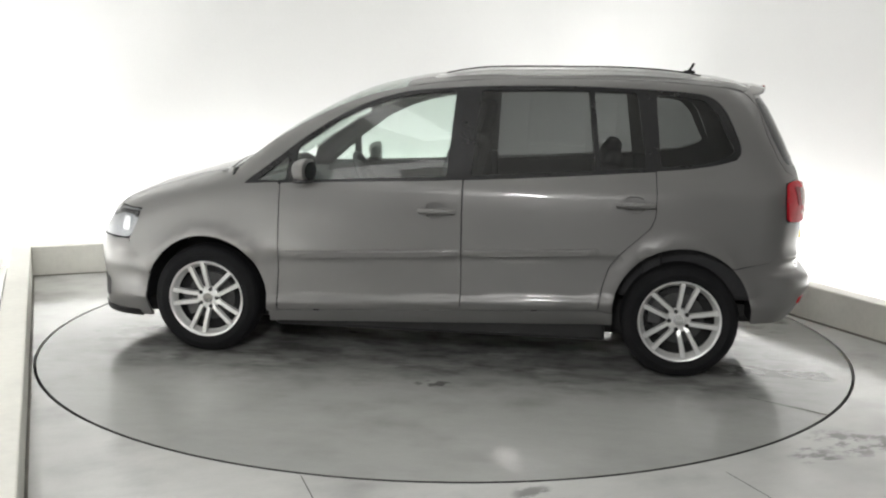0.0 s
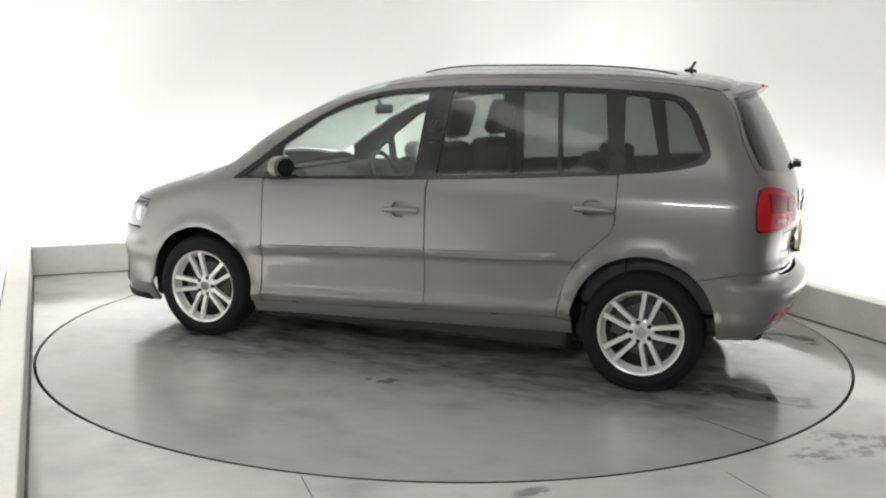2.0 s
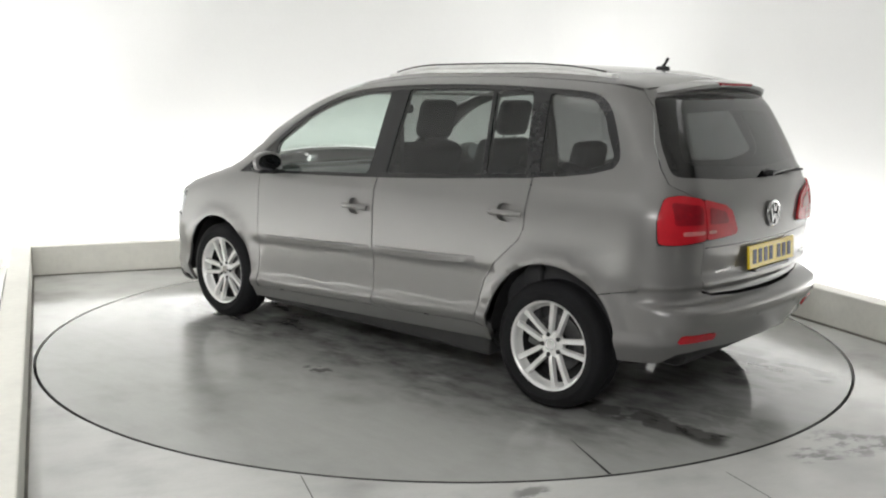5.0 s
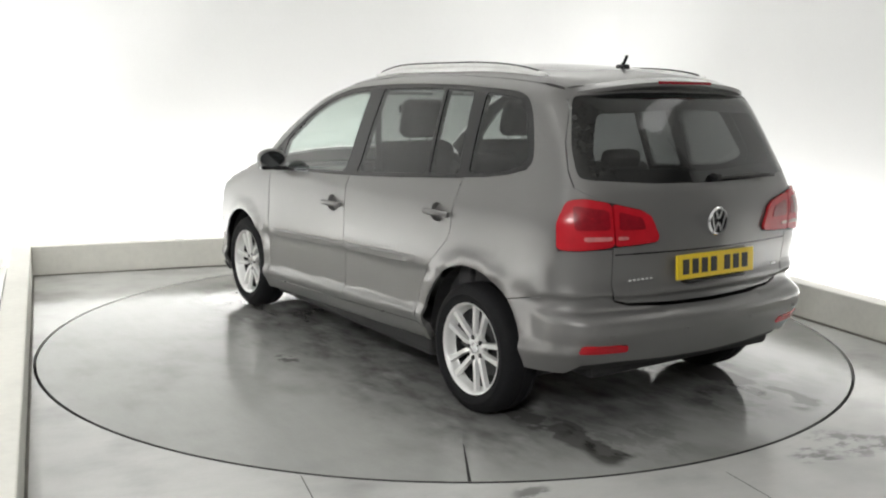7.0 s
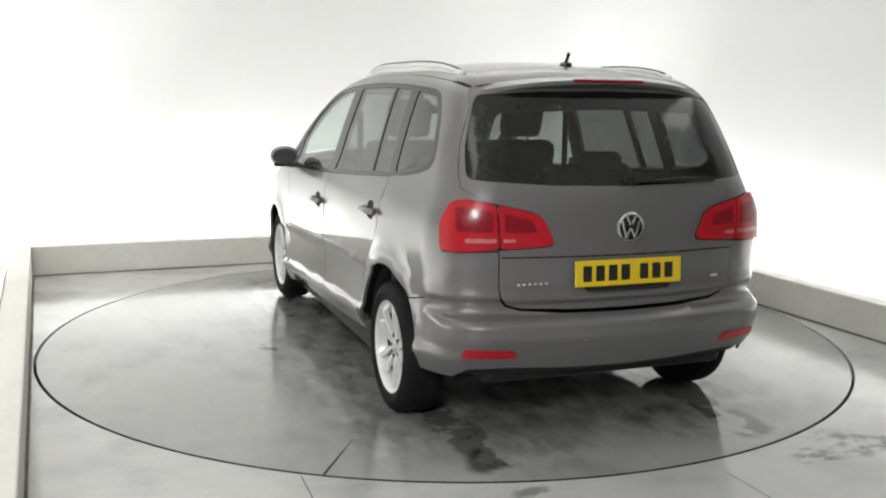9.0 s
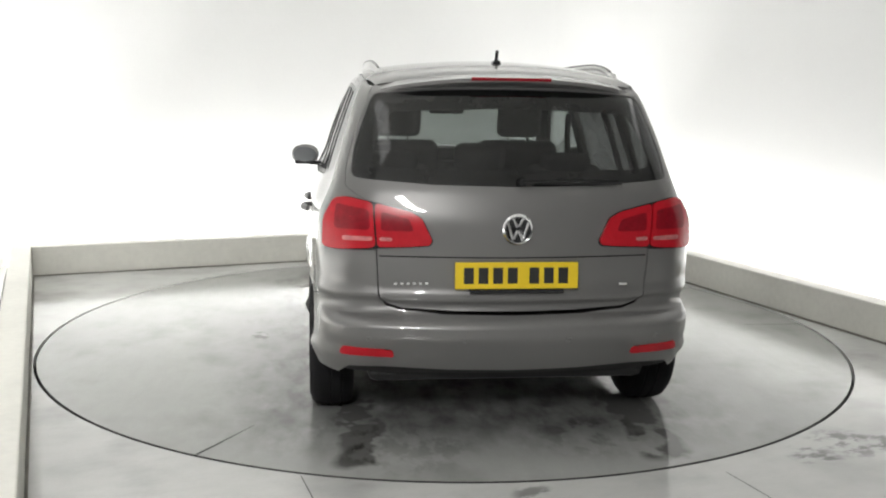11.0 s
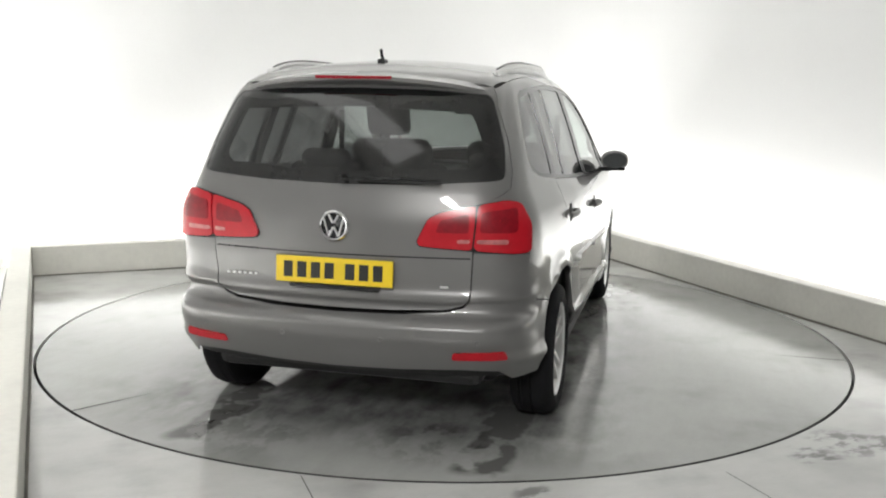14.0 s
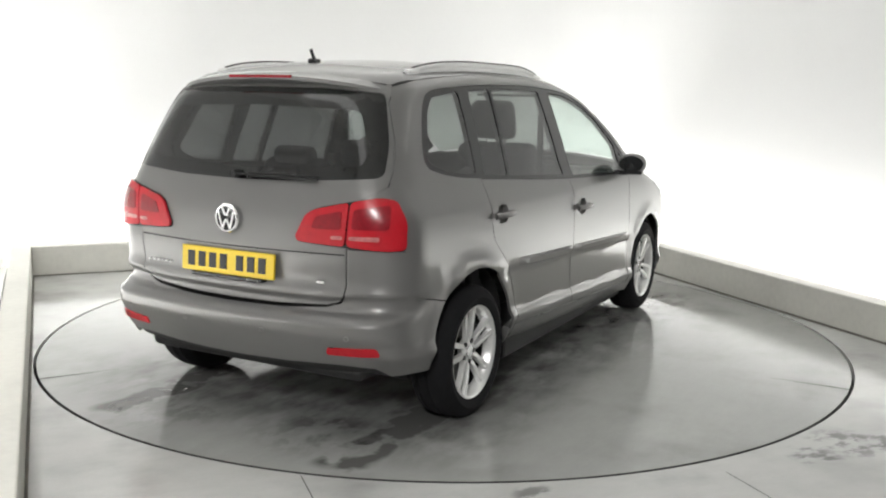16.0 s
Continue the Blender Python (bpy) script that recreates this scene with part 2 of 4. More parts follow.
def build_booth():
    R = 2.4615
    # the floor is one sheet with a round opening for the turntable
    bm = bmesh.new()
    n = 128
    inner = [bm.verts.new((R * math.cos(2 * math.pi * k / n), R * math.sin(2 * math.pi * k / n), 0)) for k in range(n)]
    outer = []
    for k in range(n):
        a = 2 * math.pi * k / n
        c, s = math.cos(a), math.sin(a)
        d = 9.0 / max(abs(c), abs(s))
        outer.append(bm.verts.new((c * d, s * d, 0)))
    for k in range(n):
        j = (k + 1) % n
        bm.faces.new((inner[k], outer[k], outer[j], inner[j]))
    setting("floor", bm, FLOOR, "sealed grey concrete floor with faint damp stains")
    # pit under the turntable, seen as the dark ring
    setting("pit", lathe([(-0.06, 0.01), (-0.06, R + 0.001)], 128, "z"), DARK_GAP, "dark gap around the turntable")
    setting("pit_side", lathe([(-0.06, R + 0.001), (-0.001, R + 0.001)], 128, "z"), SIDE, "concrete side of the pit round the turntable")
    # low ledges: a face, a flat top, a rounded front edge
    for name, b in (("ledge_left", box(-LEDGE_U - 0.15, -LEDGE_U, -3.3, LEDGE_V + 0.15, 0, LEDGE_H, 0.008)),
                    ("ledge_back", box(-LEDGE_U, LEDGE_U, LEDGE_V, LEDGE_V + 0.15, 0, LEDGE_H, 0.008)),
                    ("ledge_right", box(LEDGE_U, LEDGE_U + 0.15, -3.3, LEDGE_V + 0.15, 0, LEDGE_H, 0.008))):
        setting(name, b, LEDGE, "low scuffed off-white ledge round the turntable")
    # dark sealant where the ledges meet the floor
    bm = box(-LEDGE_U, LEDGE_U, LEDGE_V - 0.013, LEDGE_V - 0.001, 0.0, 0.009, 0.003)
    box(-LEDGE_U + 0.001, -LEDGE_U + 0.013, -3.3, LEDGE_V - 0.015, 0.0, 0.009, bm=bm)
    # thin dark strip on the outer top edge of the left ledge
    box(-LEDGE_U - 0.154, -LEDGE_U - 0.148, 0.3, 1.5, 0.2, 0.243, bm=bm)
    box(LEDGE_U - 0.015, LEDGE_U - 0.001, -3.3, LEDGE_V - 0.015, 0.0, 0.011, bm=bm)
    setting("trim", bm, surface("grubby_sealant", (0.16, 0.15, 0.13), 0.8, vary=0.5, scale=5), "grubby sealant line under the ledges, thin dark strip on the left one")
    # walls with thickness; the back corners are coved
    def wall_run(x0, x1, y0, y1):
        return box(x0, x1, y0, y1, 0, WALL_H)
    setting("wall_left", wall_run(-WALL_U - 0.1, -WALL_U, -3.3, WALL_V + 0.1), WALL, "smooth white painted booth wall")
    setting("wall_back", wall_run(-WALL_U, WALL_U, WALL_V, WALL_V + 0.1), WALL, "smooth white painted booth wall with a faint panel joint")
    setting("wall_right", wall_run(WALL_U, WALL_U + 0.1, -3.3, WALL_V + 0.1), WALL, "smooth white painted booth wall")
    for sx in (-1, 1):
        bm = bmesh.new()
        r, prev = 0.5, None
        for k in range(13):
            a = math.pi / 2 * k / 12
            x, y = sx * (WALL_U - r + r * math.cos(a) - 0.0006), WALL_V - r + r * math.sin(a) - 0.0006
            cur = (bm.verts.new((x, y, 0.0)), bm.verts.new((x, y, WALL_H)))
            if prev:
                bm.faces.new((prev[0], cur[0], cur[1], prev[1]))
            prev = cur
        tagged(part("wall_cove", bm, WALL, None, "", ROOM, True), "curved white corner between booth walls", "wall", "", "structure")
    # faint joint between two wall panels
    bm = box(-1.193, -1.189, WALL_V - 0.004, WALL_V + 0.002, 0.5, 1.1)
    setting("panel_joint", bm, surface("joint_filler", (0.6, 0.6, 0.57), 0.8), "faint vertical filled joint on the white wall")
    setting("ceiling", box(-9, 9, -9, WALL_V + 0.1, WALL_H, WALL_H + 0.1), CEILING, "white ceiling above the booth")
    # unseen room behind the camera, added to close the space and be reflected
    bm = box(-9, 9, -9.1, -9, 0, WALL_H)
    setting("wall_south", bm, BACK, "plain grey unseen wall added behind the viewer")
    setting("wall_west", box(-9.1, -9, -9, -3.3, 0, WALL_H), BACK, "plain grey unseen side wall")
    setting("wall_east", box(9, 9.1, -9, -3.3, 0, WALL_H), BACK, "plain grey unseen side wall")
    bm = box(-9, -WALL_U, -3.3, -3.2, 0, WALL_H)
    box(WALL_U, 9, -3.3, -3.2, 0, WALL_H, bm=bm)
    setting("wall_front", bm, BACK, "plain grey unseen wall beside the booth")
    # joints in the fixed floor
    bm = bmesh.new()
    for (xa, ya), (xb, yb) in (((-0.565, -2.41), (-0.45, -2.72)), ((1.17, -2.30), (1.30, -2.62))):
        d = Vector((xb - xa, yb - ya)).normalized()
        w = Vector((-d.y, d.x)) * 0.003
        vs = [bm.verts.new((x, y, 0.0012)) for x, y in ((xa + w.x, ya + w.y), (xa - w.x, ya - w.y), (xb - w.x, yb - w.y), (xb + w.x, yb + w.y))]
        bm.faces.new(vs)
    setting("floor_joint", bm, surface("joint_grey", (0.12, 0.12, 0.11), 0.7), "thin dark joint in the concrete floor", Matrix())


build_booth()


def build_turntable():
    top = tagged(new("turntable"), "grey concrete turntable disc with damp tyre tracks and painted shade under the car", "turntable")
    R = 2.447
    bm = bmesh.new()
    n = 160
    rings = []
    for r, z in ((R - 0.003, 0.0), (R * 0.66, 0.0), (R * 0.33, 0.0)):
        rings.append([bm.verts.new((r * math.cos(2 * math.pi * k / n), r * math.sin(2 * math.pi * k / n), z)) for k in range(n)])
    for p, q in zip(rings, rings[1:]):
        for k in range(n):
            bm.faces.new((p[k], p[(k + 1) % n], q[(k + 1) % n], q[k]))
    bm.faces.new(rings[-1])
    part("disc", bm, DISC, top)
    # coloured nearly black to put the gap's shade on the disc's side
    part("edge", lathe([(-0.05, R - 0.001), (-0.004, R - 0.001), (0.0, R - 0.003)], 160, "z"), DARK_GAP, top, "disc side coloured dark for the shade in the gap")
    for a in (148, 270):
        bm = bmesh.new()
        c, s = math.cos(radians(a)), math.sin(radians(a))
        vs = []
        for r, w in ((2.04, -0.0018), (2.444, -0.007), (2.444, 0.007), (2.04, 0.0018)):
            vs.append(bm.verts.new((r * c - w * s, r * s + w * c, 0.0015)))
        bm.faces.new(vs)
        part("seam", bm, DARK_GAP, top, "thin dark radial joint")
    return top


turntable = build_turntable()


# ---- the car's outer skin: one smooth body, cut into panels ----
def pchip(xs, ys):
    """A smooth curve through control values that doesn't overshoot."""
    xs, ys = np.array(xs, float), np.array(ys, float)
    if xs[0] > xs[-1]:
        xs, ys = xs[::-1], ys[::-1]
    hs, d = np.diff(xs), np.diff(ys) / np.diff(xs)
    m = np.zeros(len(xs))
    same = d[:-1] * d[1:] > 0
    w1, w2 = 2 * hs[1:] + hs[:-1], hs[1:] + 2 * hs[:-1]
    with np.errstate(divide="ignore", invalid="ignore"):
        m[1:-1] = np.where(same, (w1 + w2) / (w1 / d[:-1] + w2 / d[1:]), 0)
    m[0], m[-1] = d[0], d[-1]

    def f(x):
        x = np.clip(x, xs[0], xs[-1])
        k = np.clip(np.searchsorted(xs, x, "right") - 1, 0, len(xs) - 2)
        t = (x - xs[k]) / hs[k]
        return ys[k] * (1 + 2 * t) * (1 - t) ** 2 + m[k] * hs[k] * t * (1 - t) ** 2 + ys[k + 1] * t * t * (3 - 2 * t) + m[k + 1] * hs[k] * t * t * (t - 1)
    return f


TOP = pchip([-2.3, -1.88, -1.78, -1.48, -0.87, -0.34, 0.06, 0.41, 0.87, 1.22, 1.36, 1.59, 1.89, 2.08, 2.2, 2.4],
            [1.40, 1.562, 1.588, 1.652, 1.684, 1.68, 1.648, 1.58, 1.372, 1.14, 1.09, 1.025, 0.932, 0.83, 0.72, 0.50])
WIDE = pchip([0.10, 0.20, 0.26, 0.31, 0.365, 0.41, 0.59, 0.65, 0.85, 0.975, 1.05, 1.10, 1.30, 1.50, 1.60, 1.80],
             [0.72, 0.81, 0.858, 0.880, 0.903, 0.885, 0.881, 0.897, 0.893, 0.884, 0.853, 0.828, 0.762, 0.69, 0.648, 0.52])
PLAN = pchip([-2.3, -1.7, -1.2, -0.5, 0.0, 1.2, 1.7, 2.3], [0.92, 0.947, 0.985, 1.0, 1.0, 0.995, 0.97, 0.92])
TAIL = pchip([0.10, 0.25, 0.36, 0.45, 0.515, 0.55, 0.575, 0.605, 0.64, 0.668, 0.72, 0.83, 0.97, 1.10, 1.16, 1.50, 1.56, 1.80],
             [-1.875, -1.965, -2.040, -2.090, -2.119, -2.121, -2.103, -2.035, -2.027, -2.052, -2.041, -2.050, -2.047, -2.020, -1.995, -1.817, -1.775, -1.575])
NOSE = pchip([0.10, 0.19, 0.26, 0.36, 0.55, 0.68, 0.78, 0.90, 1.10], [2.10, 2.185, 2.195, 2.195, 2.215, 2.19, 2.15, 2.08, 1.9])
ARCHES = ((1.327, 0.325, 0.368), (-1.347, 0.350, 0.370))


def smax(a, b, k):
    h = np.maximum(k - np.abs(a - b), 0)
    return np.maximum(a, b) + h * h / (4 * k)


def skin(x, y, z):
    """Below nought inside the body, above outside."""
    ay = np.abs(y)
    rake = 0.046 * np.clip(x, -1.0, 1.0) * np.clip((0.85 - z) / 0.25, 0, 1)      # the flank's lower lines rise to the rear
    w = WIDE(z + rake) * PLAN(x)
    w = w + 0.012 * np.clip((x - 1.2) / 0.4, 0, 1) * np.exp(-((z + rake - 0.575) / 0.06) ** 2)      # the crease fades out on the front wing
    for ax, az, ar in ARCHES:
        w = w + 0.016 * np.exp(-((np.hypot(x - ax, z - az) - ar - 0.01) / 0.05) ** 2)
    slope = (TOP(x + 0.02) - TOP(x - 0.02)) / 0.04
    top = (z - (TOP(x) - 0.055 * (ay / 0.62) ** 2)) / np.sqrt(1 + slope ** 2)
    ends = np.maximum(TAIL(z) + 0.17 * ay ** 2 - x, x - NOSE(z) + 0.33 * ay ** 2)
    return smax(smax(ay - w, ends, 0.20), top, 0.08)


def normal(p):
    e = 2e-3
    g = np.stack([skin(*(p + e * d).T) - skin(*(p - e * d).T) for d in np.eye(3)], 1)
    return g / np.linalg.norm(g, axis=1)[:, None]


def root(base, way, far):
    lo, hi = np.zeros(len(base)), np.full(len(base), far)
    for _ in range(26):
        mid = (lo + hi) / 2
        inside = skin(*(base + way * mid[:, None]).T) < 0
        lo, hi = np.where(inside, mid, lo), np.where(inside, hi, mid)
    return base + way * ((lo + hi) / 2)[:, None]


def ring(q, z):
    """The skin round the car: q runs from the tail's middle along the left flank to the nose (5.0); a negative q is the right flank."""
    q, z = np.asarray(q, float), np.asarray(z, float)
    a, sg = np.abs(q), np.where(q < 0, -1.0, 1.0)
    phi = np.clip((a - 0.4) / 0.6, 0, 1) * np.pi / 2 + np.clip((a - 4.0) / 0.6, 0, 1) * np.pi / 2
    bx = np.where(a < 4.0, np.clip(a - 2.5, -1.5, 1.5), 1.5)
    by = np.where(a < 0.4, a, np.where(a > 4.6, 5.0 - a, 0.4))
    base = np.stack([bx, by * sg, z], 1)
    way = np.stack([-np.cos(phi), np.sin(phi) * sg, np.zeros(len(q))], 1)
    return root(base, way, 1.3)


def deck(x, y):
    """The skin seen from above."""
    x, y = np.asarray(x, float), np.asarray(y, float)
    base = np.stack([x, y, np.full(len(x), 0.5)], 1)
    return root(base, np.tile([0.0, 0.0, 1.0], (len(x), 1)), 1.3)


QS = np.linspace(0, 5, 251)


def sx(x, z):
    """(q, z) of the place at x along the left flank."""
    if -1.5 <= x <= 1.5:
        return (x + 2.5, z)
    t = ring(QS, np.full(len(QS), z))[:, 0]
    return (float(np.interp(x, t, QS)), z)


def ry(y, z):
    """(q, z) of the place at y across the tail."""
    s = QS[QS < 1.6]
    t = ring(s, np.full(len(s), z))[:, 1]
    return (float(np.interp(abs(y), t[:int(np.argmax(t)) + 1], s[:int(np.argmax(t)) + 1])) * (-1 if y < 0 else 1), z)


def rounded(poly, r, n=4):
    """Rounds the corners of a closed outline."""
    out = []
    for k in range(len(poly)):
        a, b, c = Vector(poly[k - 1]), Vector(poly[k]), Vector(poly[(k + 1) % len(poly)])
        la, lc = (a - b).length, (c - b).length
        d = min(r, la * 0.45, lc * 0.45)
        p, s = b + (a - b) / la * d, b + (c - b) / lc * d
        for i in range(n + 1):
            t = i / n
            out.append(tuple(p * (1 - t) ** 2 + b * 2 * t * (1 - t) + s * t * t))
    return out


def dense(poly, step):
    out = []
    for k in range(len(poly)):
        a, b = np.array(poly[k], float), np.array(poly[(k + 1) % len(poly)], float)
        n = max(1, int(np.ceil(np.linalg.norm(b - a) / step)))
        out += [tuple(a + (b - a) * i / n) for i in range(n)]
    clean = [out[0]]
    for p in out[1:]:
        if np.hypot(p[0] - clean[-1][0], p[1] - clean[-1][1]) > 1e-4:
            clean.append(p)
    return clean


def within(pts, poly):
    pts, poly = np.asarray(pts, float), np.asarray(poly, float)
    hit = np.zeros(len(pts), bool)
    for a, b in zip(poly, np.roll(poly, -1, 0)):
        if a[1] == b[1]:
            continue
        cross = ((a[1] > pts[:, 1]) != (b[1] > pts[:, 1])) & (pts[:, 0] < (b[0] - a[0]) * (pts[:, 1] - a[1]) / (b[1] - a[1]) + a[0])
        hit ^= cross
    return hit


def panel(name, poly, parent, material, chart=ring, holes=(), out=0.0, thick=0.012, step=0.05, back=None, label="", mirror=False, sheet=False):
    """A slab of the skin inside an outline: its face follows the body, its rim and back lie inward."""
    from mathutils.geometry import delaunay_2d_cdt
    loops = [dense(poly, step * 0.7)] + [dense(h, step * 0.7) for h in holes]
    pts, edges = [], []
    for lp in loops:
        s = len(pts)
        pts += lp
        edges += [(s + k, s + (k + 1) % len(lp)) for k in range(len(lp))]
    allp = np.array(pts)
    g0, g1 = allp.min(0), allp.max(0)
    gx, gy = np.meshgrid(np.arange(g0[0] + step / 2, g1[0], step), np.arange(g0[1] + step / 2, g1[1], step))
    grid = np.stack([gx.ravel(), gy.ravel()], 1)
    keep = within(grid, loops[0])
    for lp in loops[1:]:
        keep &= ~within(grid, lp)
    grid = grid[keep]
    if len(grid):
        gap = np.min(np.hypot(grid[:, None, 0] - allp[None, :, 0], grid[:, None, 1] - allp[None, :, 1]), 1)
        grid = grid[gap > step * 0.4]
    vs, _, fs, _, _, _ = delaunay_2d_cdt([Vector(p) for p in pts] + [Vector(p) for p in grid], edges, [], 0, 1e-6)
    v2 = np.array([tuple(v) for v in vs])
    tri = np.array([f for f in fs if len(f) == 3])
    mid = v2[tri].mean(1)
    ok = within(mid, loops[0])
    for lp in loops[1:]:
        ok &= ~within(mid, lp)
    tri = tri[ok]
    p = chart(v2[:, 0], v2[:, 1])
    n = normal(p)
    face, rear = p + n * out, p + n * (out - thick)
    # turn all triangles outward
    t = face[tri]
    flip = (np.cross(t[:, 1] - t[:, 0], t[:, 2] - t[:, 0]) * n[tri[:, 0]]).sum(1) < 0
    tri[flip] = tri[flip][:, ::-1]
    count = {}
    for a, b, c in tri:
        for e in ((a, b), (b, c), (c, a)):
            count[e] = 1
    rim = [e for e in count if (e[1], e[0]) not in count]
    N = len(v2)
    used = sorted({i for e in rim for i in e})
    idx = {v: k for k, v in enumerate(used)}
    M = len(used)
    verts = np.concatenate([face, rear, face[used], rear[used]])
    nrm = np.concatenate([n, -n, n[used], n[used]])
    faces = [tuple(f) for f in tri] + [(a + N, c + N, b + N) for a, b, c in tri]
    rims = [(2 * N + idx[b], 2 * N + idx[a], 2 * N + M + idx[a], 2 * N + M + idx[b]) for a, b in rim]
    if sheet:
        verts, nrm, faces, rims = verts[:N], nrm[:N], faces[:len(tri)], []
    if mirror:
        verts, nrm = verts * [1, -1, 1], nrm * [1, -1, 1]
        faces, rims = [f[::-1] for f in faces], [f[::-1] for f in rims]
    me = bpy.data.meshes.new(name)
    me.from_pydata([tuple(map(float, v)) for v in verts], [], [tuple(map(int, f)) for f in faces + rims])
    me.materials.append(material)
    if back:
        me.materials.append(back)
        slots = np.zeros(len(me.polygons), np.int32)
        slots[len(tri):2 * len(tri)] = 1
        me.polygons.foreach_set("material_index", slots)
    shade(me)
    ends = np.zeros((len(verts), 3))
    for f in rims:
        a, b, c = (verts[f[i]] for i in range(3))
        fn = np.cross(b - a, c - a)
        for i in f:
            ends[i] += fn
    if not sheet:
        nrm[2 * N:] = ends[2 * N:] / np.maximum(np.linalg.norm(ends[2 * N:], axis=1), 1e-9)[:, None]
    me.normals_split_custom_set_from_vertices([tuple(map(float, v)) for v in nrm])
    me.update()
    ob = new(name, me)
    ob.parent = parent
    return tagged(ob, label)


def both(name, poly, parent, material, **kw):
    """The same panel on the left and the right flank."""
    return panel(name, poly, parent, material, **kw), panel(name, poly, parent, material, mirror=True, **kw)


BELT = pchip([-1.6, -1.44, -1.03, -0.15, 0.87, 1.08], [1.185, 1.145, 1.11, 1.052, 1.01, 0.998])
EDGE = lambda x: float(TOP(x)) - (0.078 if x < 1.25 else 0.055)


def line(f, x0, x1, n=12):
    return [sx(x0 + (x1 - x0) * k / n, float(f(x0 + (x1 - x0) * k / n))) for k in range(n + 1)]


def arch(which, a0, a1, n=22, grow=0.0):
    cx, cz, r = ARCHES[which]
    return [sx(cx + (r + grow) * math.cos(radians(a0 + (a1 - a0) * k / n)), cz + (r + grow) * math.sin(radians(a0 + (a1 - a0) * k / n))) for k in range(n + 1)]


car = tagged(new("car"), "grey metallic compact people carrier with dark rear windows, on the turntable", "car")
G = 0.0025      # half of a panel gap


def ridge(name, x0, x1, height, profile, label):
    """A long raised strip on both flanks, with tapered ends."""
    n = 40
    for s in (1, -1):
        bm = bmesh.new()
        rows = []
        for k in range(n + 1):
            x = x0 + (x1 - x0) * k / n
            ease = min(1.0, 8 * min(k, n - k) / n + 0.05)
            zs = np.array([height(x) + dz for dz, _ in profile])
            p = ring(np.full(len(zs), x + 2.5), zs)
            p = p + normal(p) * np.array([[o * ease if o > 0 else o] for _, o in profile])
            rows.append([bm.verts.new((q[0], s * q[1], q[2])) for q in p])
        for p, q in zip(rows, rows[1:]):
            for i in range(len(profile) - 1):
                bm.faces.new((p[i], p[i + 1], q[i + 1], q[i]))
        part(name, bm, PAINT, car, label, None, True)


HANDLES = ((0.0, 0.876), (-1.07, 0.942))
FOOT = lambda x: 0.322 - 0.045 * x      # lower edge of the doors


def bowl(k):
    x, z = HANDLES[k]
    return rounded([(x + 2.5 + a, z + b) for a, b in ((-0.06, -0.045), (-0.06, 0.045), (0.045, 0.05), (0.05, -0.04))], 0.04)


